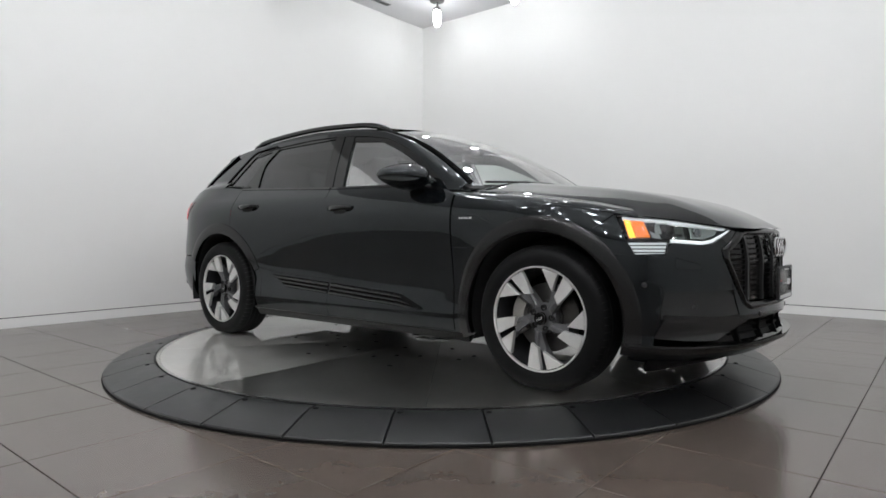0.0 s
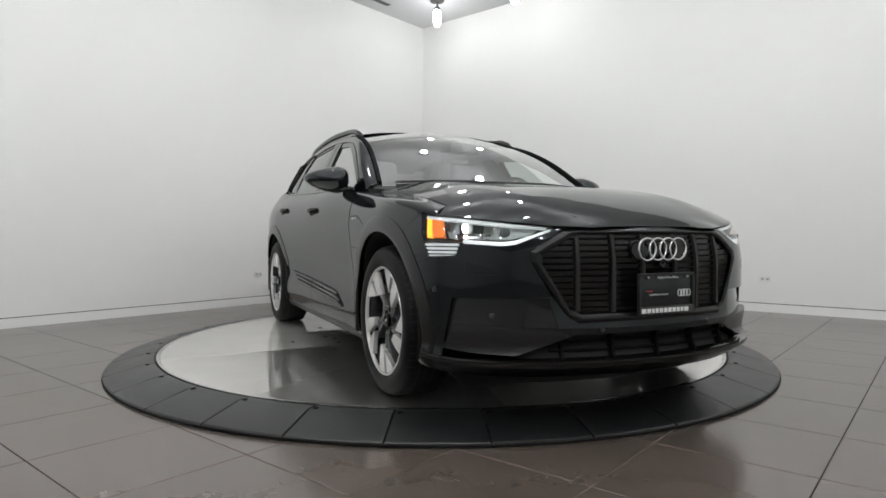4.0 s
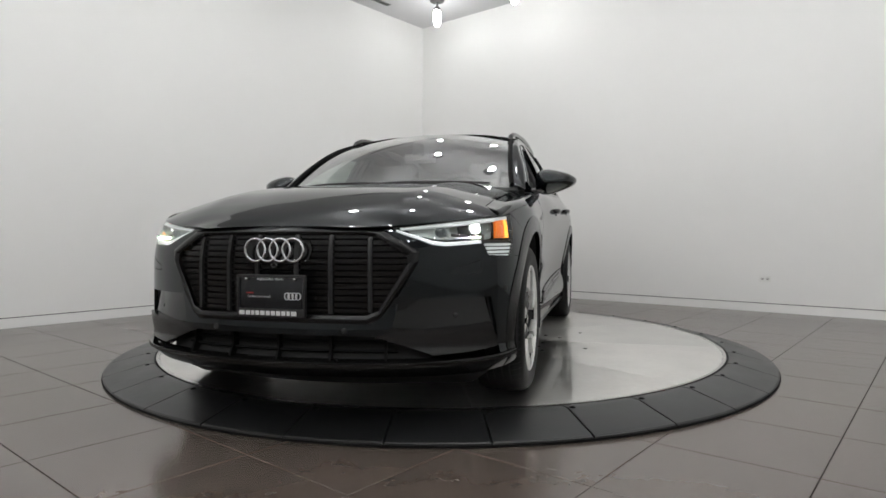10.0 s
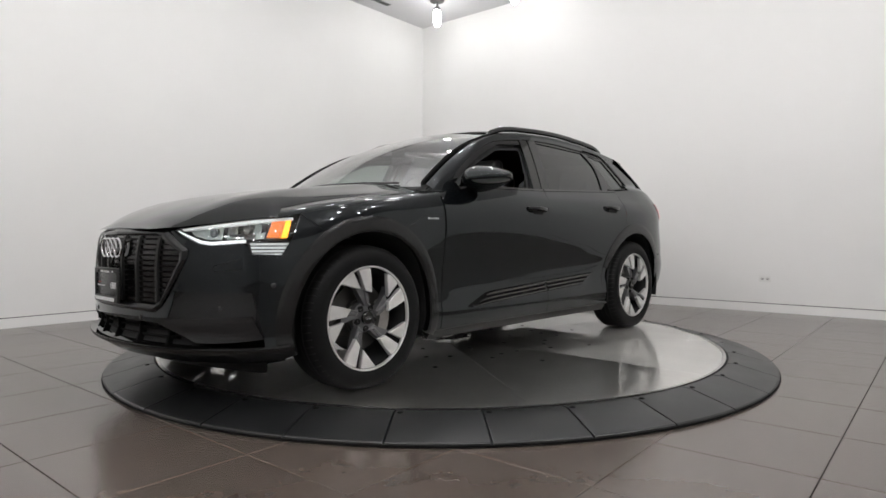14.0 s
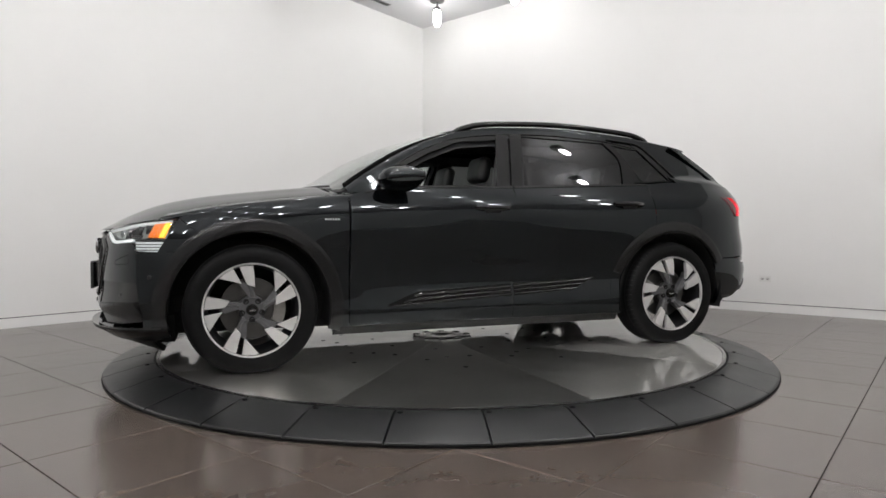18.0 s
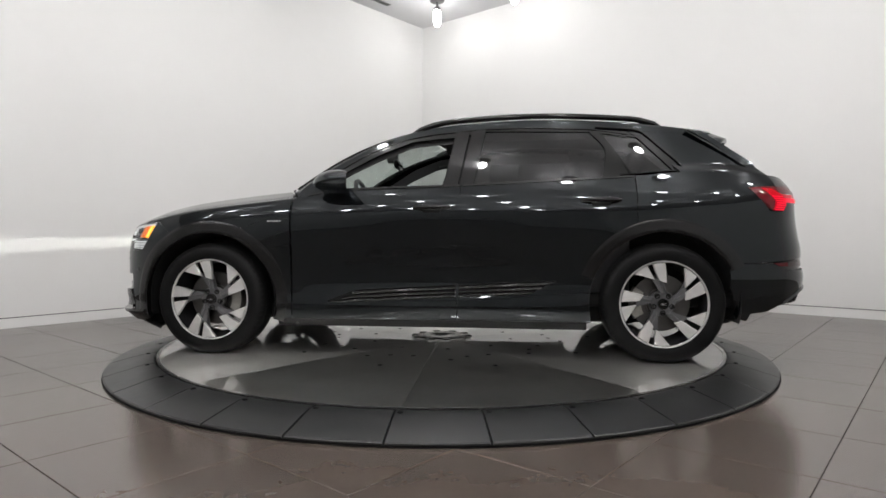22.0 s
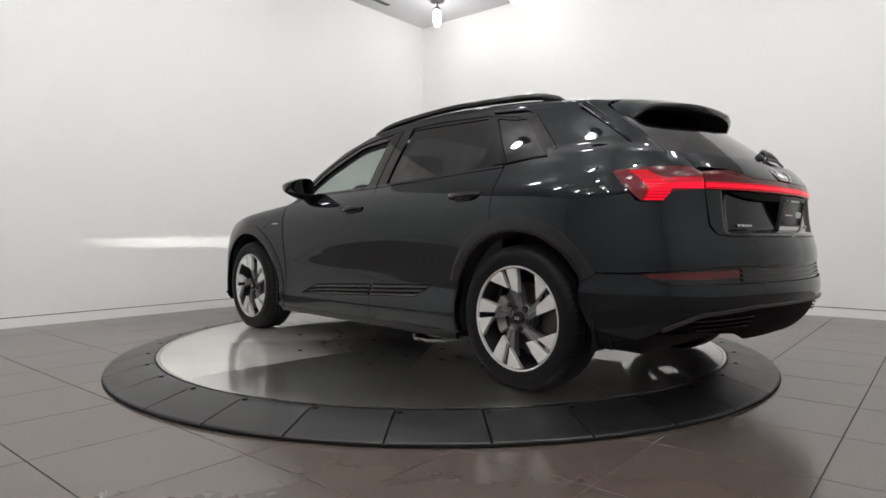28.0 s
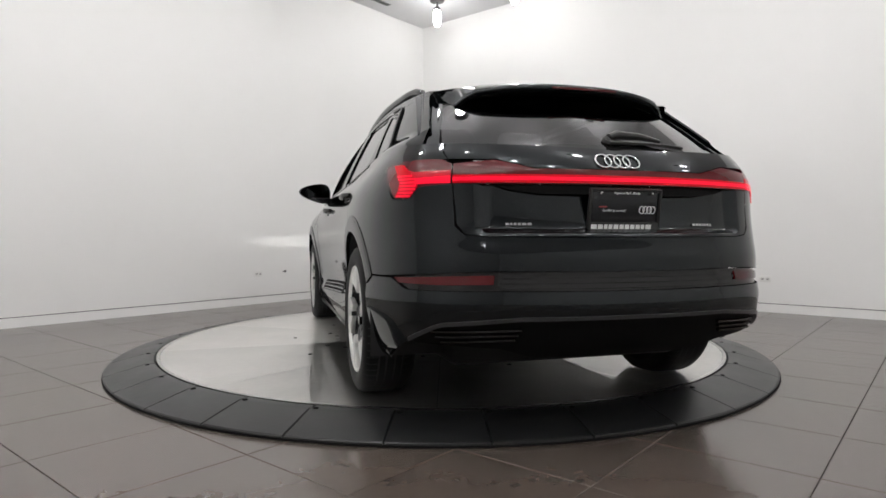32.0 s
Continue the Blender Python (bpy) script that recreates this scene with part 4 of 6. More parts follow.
def rings(x, z, r, face, parent, lean=0.0, y0=0.0):
    """The emblem, drawn as four plain linked rings."""
    b = bmesh.new()
    for i in range(4):
        y = y0 + (i - 1.5) * r * 1.24
        xx = x - face * (.10 * y * y)
        pts = [(xx, y + r * math.cos(a), z + r * math.sin(a)) for a in np.linspace(0, 2 * math.pi, 36, endpoint=False)]
        if face < 0:
            # laid onto the leaning tailgate
            pts = [tuple(rear(np.array(v[1]), np.array(z + lean * (v[2] - z)), .005)) for v in pts]
        tube(pts, (.12 if face > 0 else .10) * r, 8, b, closed=True)
    part("emblem", b, M_CHROME, parent, "four linked bright metal rings", angle=60)


def front_lamps():
    top = [(.500, .818), (.66, .832), (.775, .846), (.965, .864), (1.10, .879), (1.180, .882)]
    low = [(.500, .812), (.665, .748), (.725, .741), (.890, .753), (.935, .756), (1.118, .768)]
    for flip in (False, True):
        lamp = tagged(empty("headlight"), "slim headlight with white light guides and amber marker")
        lamp.parent = car

        def piece(name, fn, mat_, label="", a=None):
            s = Skin()
            fn(s)
            ob = finish(s.mesh(name, flip), name, mat_, lamp, label)
            return ob
        def hous(s):
            s.sheet(nose, top, low, 40, 8, off=-.125, thick=0)
            s.sheet(nose, [(.905, .756), (1.116, .768)], [(.935, .690), (1.072, .692)], 10, 6, off=-.018, thick=0)
            s.sheet(nose, top, [(p, z - .0) for p, z in top], 40, 2, off=0, thick=0)
            # the housing's walls
            deep = lambda line: s.grid(np.stack([nose(*np.array(resample(line, 40)).T, 0.0), nose(*np.array(resample(line, 40)).T, -.127)], 1), np.repeat(np.array([[[0, 0, 1.0]]]), 40, 0).repeat(2, 1))
            deep(top)
            deep(low)
        piece("housing", hous, M_HOUSING)
        piece("bezel", lambda s: (s.sheet(nose, [(.56, .812), (.66, .820), (.762, .827)], [(.60, .785), (.69, .768), (.762, .768)], 16, 5, off=-.034, thick=.004),
                                  s.sheet(nose, [(.935, .842), (1.02, .848)], [(.935, .768), (.985, .774)], 10, 5, off=-.030, thick=.004)), M_SILVER, "pale grey lamp bezel")
        lc = nose(np.array(.715), np.array(.797), -.036) * (1, -1 if flip else 1, 1)
        part("side_lens", lathe([(.024, -.02), (.024, .0), (.020, .010), (.012, .016), (.001, .018)], 24), M_LENSGLASS, lamp, "clear round side lens", m=Matrix.Translation(Vector(lc)) @ Vector((1, (-.2 if flip else .2), 0)).to_track_quat("Z", "Y").to_matrix().to_4x4())
        part("lens_ring", lathe([(.024, -.006), (.030, -.006), (.030, .003), (.024, .003)], 24, closed=True), M_LAMPCHROME, lamp, "bright ring round the side lens", m=Matrix.Translation(Vector(lc)) @ Vector((1, (-.2 if flip else .2), 0)).to_track_quat("Z", "Y").to_matrix().to_4x4())
        piece("bezel", lambda s: s.sheet(nose, [(.764, .829), (.820, .834)], [(.764, .768), (.820, .768)], 8, 5, off=-.075, thick=.004), M_SILVER, "pale grey lamp bezel")
        piece("inner_frame", lambda s: s.sheet(nose, [(.56, .812), (.66, .822), (.762, .831)], [(.64, .775), (.70, .765), (.762, .766)], 20, 5, off=-.040, thick=.0), M_LAMPCHROME, "bright inner reflector")
        piece("light_guide", lambda s: s.sheet(nose, [(.515, .811), (.668, .765), (.728, .758), (.90, .768)], [(.515, .8065), (.668, .751), (.728, .744), (.90, .755)], 40, 3, off=-.006, thick=.012), M_DRL, "glowing white lower light guide")
        piece("light_guide", lambda s: s.sheet(nose, [(.53, .8165), (.73, .837), (.93, .8565), (1.14, .872)], [(.54, .8115), (.73, .824), (.93, .842), (1.14, .860)], 40, 4, off=-.008, thick=.012), M_DRL_DIM, "pale upper light guide")
        piece("marker", lambda s: s.sheet(nose, [(1.030, .850), (1.098, .858)], [(1.000, .778), (1.066, .778)], 6, 5, off=-.010, thick=.015), M_ORANGE, "amber side marker")
        piece("marker", lambda s: s.sheet(nose, [(1.101, .858), (1.132, .862)], [(1.069, .778), (1.100, .778)], 4, 5, off=-.010, thick=.015), M_ORANGE_LIT, "lit amber marker edge")
        for i in range(4):
            z = .753 - .0158 * i
            w = .014 * i / 3
            piece("light_tooth", lambda s: s.sheet(nose, [(.922 + w, z), (1.106 - .011 * i, z)], [(.923 + w, z - .009), (1.100 - .011 * i, z - .009)], 10, 3, off=-.006, thick=.012), M_DRL_DIM, "white light tooth")
        for p, z, r, mt in ((.885, .818, .025, M_BEAM), (.950, .820, .025, M_BEAM)):
            c = nose(np.array(p), np.array(z), -.022)
            if flip:
                c = c * (1, -1, 1)
            m = Matrix.Translation(Vector(c)) @ Vector((1, (-.06 if flip else .06), 0)).to_track_quat("Z", "Y").to_matrix().to_4x4()
            part("projector", lathe([(r, -.062), (r * .95, -.058), (r * .6, -.052), (.001, -.050)], 24), mt, lamp, "round headlamp lens deep in its tube", m=m)
            part("lens_tube", lathe([(r * 1.02, -.065), (r * 1.04, -.012), (r * 1.09, -.010), (r * 1.10, -.016), (r * 1.08, -.065)], 28, closed=True), M_HOUSING, lamp, "dark tube round the headlamp lens", m=m)
        # low beam: a thin bright strip deep in a shaded slot
        c = nose(np.array(.853), np.array(.779), -.024)
        fm = pose(float(c[0]) - .10, float(c[1]) * (-1 if flip else 1), .779)
        part("beam_strip", boxed(-.002, .0, -.018, .018, -.0009, .0009), M_LOWBEAM, lamp, "bright low beam strip", m=fm)
        y0, y1 = (-.050, .095) if flip else (-.095, .050)
        b = boxed(.088, .095, y0, y1, .0001, .012)
        box(b, -.004, .095, y0, y1, .010, .013)
        box(b, -.004, .095, y0, y1, -.010, -.0065)
        box(b, -.004, .095, y0, y0 + .003, -.010, .013)
        box(b, -.004, .095, y1 - .003, y1, -.010, .013)
        box(b, -.008, -.003, y0, y1, -.010, .013)
        part("beam_shade", b, M_HOUSING, lamp, "black beam shade", m=fm)
        cov = piece("cover", lambda s: (s.sheet(nose, top, low, 40, 10, off=.0, thick=.004), s.sheet(nose, [(.905, .757), (1.117, .769)], [(.935, .690), (1.072, .692)], 10, 6, off=.0, thick=.004)), M_LENS, "clear lamp cover")
        cov.visible_shadow = False


build_front()


def build_tail():
    Q = lambda line: [(PMAX - p, z) for p, z in line]
    gate = Skin()
    # above the light bar, then below it down to the shut line
    gate.sheet(rear, sym([(0, 1.136), (.30, 1.142), (.60, 1.150), (.846, 1.156)]), sym([(0, 1.048), (.40, 1.048), (.56, 1.083), (.768, 1.086)]), 60, 8, thick=.01)
    soft = lambda v, a, b: np.clip((v - a) / (b - a), 0, 1) ** 2 * (3 - 2 * np.clip((v - a) / (b - a), 0, 1))
    # the number plate's field is set back between a raised border
    field = lambda a, b: -.030 * soft(.5 - np.abs(a - .5), .060, .105) * soft(.97 - b, .0, .14)
    gate.sheet(rear, sym([(0, .984), (.40, .984), (.737, .984)]), sym([(0, .780), (.60, .783), (.680, .792), (.7165, .83)]), 160, 44, thick=.012, bulge=field)
    tailgate = one("tailgate", gate, M_PAINT, car)
    low = Skin()
    low.sheet(rear, sym([(0, .776), (.60, .779), (.685, .788), (.7265, .822)]), sym([(0, .648), (.56, .650), (.66, .648), (.711, .645)]), 80, 20, thick=0)
    low.sheet(rear, sym(Q([(PMAX, .572), (5.66, .572), (5.26, .572), (5.165, .614), (4.889, .612)])), sym(Q([(PMAX, .50), (5.66, .50), (5.26, .50), (5.02, .48), (4.885, .47)])), 110, 16, thick=0)
    low.sheet(rear, sym(Q([(PMAX, .50), (5.66, .50), (5.26, .50), (5.02, .48), (4.885, .47)])), sym(Q([(PMAX, .470), (5.745, .467), (5.427, .442), (5.264, .373), (5.145, .318), (4.96, .300)])), 110, 12, thick=0)
    bumper = one("rear_bumper", low, M_PAINT, car)
    dif = Skin()
    dif.sheet(rear, sym(Q([(PMAX, .466), (5.745, .463), (5.427, .438), (5.268, .371)])), sym(Q([(PMAX, .30), (5.80, .302), (5.67, .343), (5.40, .362), (5.27, .362)])), 60, 8, off=-.022, thick=.05)
    one("diffuser", dif, M_DEEP, bumper, "matt black rear diffuser")
    b = bmesh.new()
    slab([(-1.875, .77), (-2.02, .75), (-2.12, .66), (-2.20, .50), (-2.20, -.50), (-2.12, -.66), (-2.02, -.75), (-1.875, -.77)], .325, .42, b)
    part("rear_underbody", b, M_DEEP, bumper, "matt black panel under the tail")
    s = Skin()
    s.sheet(rear, sym(Q([(PMAX, .478), (5.745, .475), (5.427, .450), (5.262, .380)])), sym(Q([(PMAX, .464), (5.745, .461), (5.427, .434), (5.262, .362)])), 60, 3, off=.008, thick=.03)
    one("diffuser_edge", s, M_EDGE, bumper, "dark grey diffuser edge")
    for i in range(3):
        z = .420 - .020 * i
        s = Skin()
        s.sheet(rear, [(.46 + .012 * i, z + .008), (.83 - .02 * i, z - .006)], [(.46 + .012 * i, z - .001), (.83 - .02 * i, z - .013)], 16, 3, off=-.008, thick=.016)
        pair("diffuser_slat", s, M_GLOSS, bumper)
    # dark band with reflectors
    s = Skin()
    s.sheet(rear, sym(Q([(PMAX, .646), (5.64, .646), (5.49, .641), (5.165, .616)])), sym(Q([(PMAX, .574), (5.64, .574), (5.262, .574), (5.175, .611)])), 70, 4, off=-.012, thick=0)
    band = one("reflector_band", s, M_GLOSS, bumper, "gloss black band")
    for z in (.591, .611, .631):
        s = Skin()
        s.sheet(rear, sym([(0, z + .007), (.555, z + .007)]), sym([(0, z - .007), (.545, z - .007)]), 50, 3, off=-.004, thick=.012)
        one("band_rib", s, M_SLAT, band)
    s = Skin()
    s.sheet(rear, Q([(5.64, .634), (5.47, .630), (5.175, .617)]), Q([(5.635, .599), (5.45, .595), (5.212, .597)]), 20, 4, off=-.004, thick=.008)
    pair("reflector", s, M_REFLECTOR, bumper, "long red reflector")
    # the lamps and the light bar across the gate
    for flip in (False, True):
        lamp = tagged(empty("tail_light"), "lit red tail light")
        lamp.parent = car
        def piece(name, A, B, mt, label="", off=0.0, n=24, m=6, thick=.006):
            s = Skin()
            s.sheet(rear, Q(A), Q(B), n, m, off=off, thick=thick)
            return finish(s.mesh(name, flip), name, mt, lamp, label)
        piece("lens", [(5.026, 1.080), (5.161, 1.090), (5.30, 1.091), (5.40, 1.087), (5.458, 1.064)], [(5.074, 1.020), (5.166, .937), (5.262, .934), (5.304, .978), (5.461, .986)], M_RED_DIM, "dark red lamp lens", off=.001)
        piece("tip", [(5.040, 1.077), (5.105, 1.081)], [(5.168, .945), (5.172, .940)], M_RED_TIP, "red outer lamp field", off=.003, n=10, m=16, thick=.003)
        piece("tip", [(5.105, 1.081), (5.150, 1.050), (5.193, .998), (5.184, .964), (5.172, .942)], [(5.068, 1.052), (5.094, 1.024), (5.128, .984), (5.152, .958), (5.168, .943)], M_RED_TIP, "red outer lamp field", off=.003, n=10, m=8, thick=.003)
        piece("glow", [(5.107, 1.078), (5.152, 1.044), (5.195, .998), (5.188, .968), (5.171, .941)], [(5.187, 1.075), (5.236, 1.049), (5.302, 1.008), (5.302, .984), (5.262, .938)], M_RED, "glowing red lamp field", off=.004, n=24, m=10, thick=.003)
        piece("glow", [(5.234, 1.051), (5.271, 1.039), (5.456, 1.040)], [(5.262, 1.014), (5.30, 1.010), (5.456, 1.018)], M_RED_FAINT, "faint red lamp field", off=.0035, n=16, m=4, thick=.003)
        for i in range(7):
            z = 1.030 - .0135 * i
            a = float(np.interp(z, [.943, .968, .998, 1.043, 1.077], [5.171, 5.188, 5.195, 5.152, 5.107]))
            e = float(np.interp(z, [.938, .980, 1.01, 1.05, 1.075], [5.258, 5.30, 5.300, 5.24, 5.187]))
            piece("light_rib", [(a + .008, z), (e - .004, z - .002)], [(a + .008, z - .0075), (e - .004, z - .0095)], M_RED_LINE, "bright red light rib", off=.007, n=8, m=2, thick=.004)
        piece("light_line", [(5.29, 1.013), (5.456, 1.018)], [(5.29, .990), (5.456, .990)], M_RED_LINE, "bright red light line", off=.007, n=12, m=3)
    bar = tagged(empty("light_bar"), "full-width red light bar across the tailgate")
    bar.parent = car
    s = Skin()
    s.sheet(rear, sym([(0, 1.045), (.40, 1.045), (.56, 1.080), (.740, 1.066)]), sym([(0, .986), (.40, .986), (.738, .987)]), 70, 6, off=.001, thick=.008)
    one("lens", s, M_RED_DIM, bar, "dark red lens")
    s = Skin()
    s.sheet(rear, sym([(0, 1.022), (.40, 1.022), (.738, 1.020)]), sym([(0, .990), (.40, .990), (.738, .990)]), 70, 4, off=.004, thick=.005)
    one("glow", s, M_RED, bar, "glowing red strip")
    s = Skin()
    s.sheet(rear, sym([(0, 1.013), (.40, 1.013), (.738, 1.012)]), sym([(0, .999), (.40, .999), (.738, .998)]), 70, 3, off=.008, thick=.004)
    one("light_line", s, M_RED_LINE, bar, "bright red light line")
    rings(-2.392, 1.083, .0375, -1, tailgate, lean=.74, y0=.022)
    s = Skin()
    s.sheet(rear, sym([(0, .982), (.56, .982)]), sym([(0, .944), (.38, .948), (.50, .962), (.56, .979)]), 50, 4, off=-.010, thick=.008)
    one("handle_pocket", s, M_DEEP, tailgate, "black handle pocket below the light bar")
    for y0, wds in ((.50, (.014, .008, .012, .012, .018, .016)), (-.37, (.016, .014, .014, .010, .010, .012, .014))):
        s = Skin()
        q = y0 + .02
        for w in wds:
            s.sheet(rear, [(q, .835), (q - w, .835)], [(q, .8255), (q - w, .8255)], 3, 2, off=-.0235, thick=.002)
            q -= w + .005
        one("badge", s, M_CHROME, tailgate, "small bright badge bars")


build_tail()


def build_top():
    s = Skin()
    n, m = 50, 50
    r = np.linspace(-.9, .9, n)
    # rear edge follows the windscreen's foot, leading edge lies above the grille; the sides widen to the lamps
    back = [(1.165 - .27 * (q / .9) ** 2, q) for q in r]
    mid = [(1.88, q) for q in r]
    s.sheet(hood_r, back, mid, n, 30, thick=.012)
    s.sheet(hood_r, [(1.88, q) for q in np.linspace(-.9, .9, n)], [(1.96, q) for q in np.linspace(-1.025, 1.025, n)], n, 6, thick=0)
    s.sheet(hood_r, [(1.96, q) for q in np.linspace(-1.0, 1.0, n)], [(2.325, q) for q in np.linspace(-1.0, 1.0, n)], n, 30, thick=0)
    one("hood", s, M_PAINT, car)
    s = Skin()
    s.sheet(shield, [(-.965, -.03), (.965, -.03)], [(-.965, 1), (.965, 1)], 36, 20, thick=.006)
    ws = one("windscreen", s, M_SCREEN, car, "clear windscreen glass")
    ws.visible_shadow = False
    s = Skin()
    s.sheet(shield, [(-1, -.055), (1, -.055)], [(-1, -.01), (1, -.01)], 36, 3, off=-.004, thick=.01)
    one("cowl", s, M_SATIN, car, "black cowl below the windscreen")
    for k in (1, -1):
        pts = [Vector(shield(np.array(k * (.962 - .012 * math.sin(math.pi * i / 20))), np.array(-.01 + 1.01 * i / 20), .010)) for i in range(21)]
        part("windscreen_seal", tube(pts, .013, 8), M_DEEP, car, "raised black bead along the windscreen edge")
    s = Skin()
    s.sheet(shield, [(.48, .985), (.88, .985)], [(.48, .955), (.88, .955)], 8, 3, off=-.006, thick=0)
    one("sticker", s, M_STICKER, ws, "pale strip sticker inside the glass")
    for k, (t0, t1) in enumerate(((-.86, .02), (-.10, .80))):
        b = tube([Vector(shield(np.array(t0 + (t1 - t0) * i / 12), np.array(-.005 + .012 * math.sin(math.pi * i / 12)), .012)) for i in range(13)], .007, 6)
        part("wiper", b, M_SATIN, car, "black wiper blade")
    s = Skin()
    s.sheet(roof, [(.11 - .12 * q * q, .635 * q) for q in np.linspace(-1, 1, 21)], [(-1.82 + .02 * q * q, .60 * q) for q in np.linspace(-1, 1, 21)], 40, 50, thick=0)
    one("roof", s, M_PAINT, car)
    s = Skin()
    s.sheet(roof, [(-.05, -.46), (-.05, .46)], [(-1.25, -.46), (-1.25, .46)], 20, 20, off=.002, thick=.0)
    one("glass_roof", s, M_GLOSS, car, "black panoramic glass roof")
    s = Skin()
    s.sheet(rear_glass, [(-.96, -.02), (.96, -.02)], [(-.96, 1), (.96, 1)], 36, 14, thick=.006)
    one("rear_window", s, M_PRIVACY, car, "dark tinted rear window")
    # the tailgate's frame round the window
    for k in (1, -1):
        s = Skin()
        s.sheet(rear_glass, [(k * .985, -.03), (k * .95, .55), (k * .93, 1.0)], [(k * 1.058, -.03), (k * 1.068, .55), (k * 1.075, 1.06)], 30, 8, off=.004, thick=.014, bulge=lambda i, j: .004 * np.sin(np.pi * j) ** .7 + 0 * i)
        s.sheet(rear_glass, [(k * 1.04, .05), (k * 1.05, .55), (k * 1.05, 1.04)], [(k * 1.085, .05), (k * 1.105, .55), (k * 1.12, 1.04)], 30, 4, off=-.010, thick=0)
        one("spoiler_fin", s, M_PAINT, car, "gloss black fin beside the rear window")
    s = Skin()
    s.sheet(rear_glass, [(-1.05, -.04), (1.05, -.04)], [(-1.02, .02), (1.02, .02)], 36, 3, off=.002, thick=.01)
    one("window_surround", s, M_GLOSS, car)
    # spoiler: a visor whose trailing edge is swept back in the middle
    n = 30

    def edge(t):
        # the ends turn down onto the fins beside the glass
        e = max(0, (abs(t) - .78) / .22) ** 2
        return -2.070 + .185 * abs(t) ** 2.4 + .02 * e, .580 * t + math.copysign(.004 * e, t), 1.466 - .036 * abs(t) ** 2.5 - .085 * e
    b = bmesh.new()
    rows = []
    for i in range(n + 1):
        t = -1 + 2 * i / n
        x, y, z = edge(t)
        xr = -1.80 + .02 * t * t
        yr = .600 * t
        zr = float(roof(np.array(xr), np.array(yr))[2]) + .002
        mid = Vector(((xr + x) / 2, (y + yr) / 2, (zr + z) / 2 + .010 * (1 - .6 * t * t)))
        rows.append([b.verts.new(p) for p in ((xr, yr, zr), mid, (x + .016, y, z + .004), (x + .003, y, z - .001), (x, y, z - .010), (x + .003, y, z - .024), (x + .012, y * .99, z - .030))])
    for a, c in zip(rows, rows[1:]):
        for j in range(6):
            b.faces.new((a[j], a[j + 1], c[j + 1], c[j]))
    sp = part("spoiler", b, M_PAINT, car, "roof spoiler over the rear window", angle=60)
    # its dark underside runs forward from the lip to the glass
    b = bmesh.new()
    rows = []
    for i in range(n + 1):
        t = -1 + 2 * i / n
        x, y, z = edge(t)
        a, e = Vector((x + .012, y * .99, z - .030)), Vector(rear_glass(np.array(t * .97), np.array(.88 - .20 * abs(t) ** 5), .002))
        rows.append([b.verts.new(a.lerp(e, k / 5) + Vector((.012, 0, .014)) * math.sin(math.pi * k / 5)) for k in range(6)])
    for a, c in zip(rows, rows[1:]):
        for j in range(5):
            b.faces.new((a[j], a[j + 1], c[j + 1], c[j]))
    part("spoiler_underside", b, M_DEEP, sp, "matt black spoiler underside", angle=60)
    b = boxed(-.16, .16, -.007, .007, -.005, .005, .002)
    part("brake_light", b, M_REFLECTOR, sp, "long dark red brake light", m=pose(-2.064, -.02, 1.450, 0, 0, 90))
    # rear wiper
    wp = empty("rear_wiper")
    wp.parent = car
    g = lambda t, s_, o: Vector(rear_glass(np.array(t), np.array(s_), o))
    part("arm", tube([g(.0, .09, .018), g(-.06, .12, .022), g(-.22, .11, .024), g(-.36, .065, .022)], [.016, .019, .015, .008], 10), M_SATIN, wp)
    part("blade", tube([g(.02, .02, .016), g(-.25, .03, .018), g(-.53, .02, .016)], .008, 6), M_SATIN, wp)
    part("cap", lathe([(.024, -.02), (.024, .008), (.018, .016), (.004, .018)], 18, m=Matrix.Translation(g(.005, .085, .0)) @ pose(0, 0, 0, 0, -52, 0)), M_SATIN, wp)
    # roof rails
    for k in (1, -1):
        xs = np.linspace(.14, -1.52, 34)
        pts = []
        for i, x in enumerate(xs):
            e = min(i, len(xs) - 1 - i)
            lift = .034 * min(1, e / 3.2) ** .7 - .010
            y = float(np.interp(x, *ROOF_Y)) - .040
            pts.append((x, k * y, float(roof(np.array(x), np.array(y))[2]) + lift))
        part("roof_rail", tube(pts, [.008 if min(i, 33 - i) == 0 else .020 for i in range(34)], 10), M_GLOSS, car, "gloss black roof rail", angle=60)


build_top()


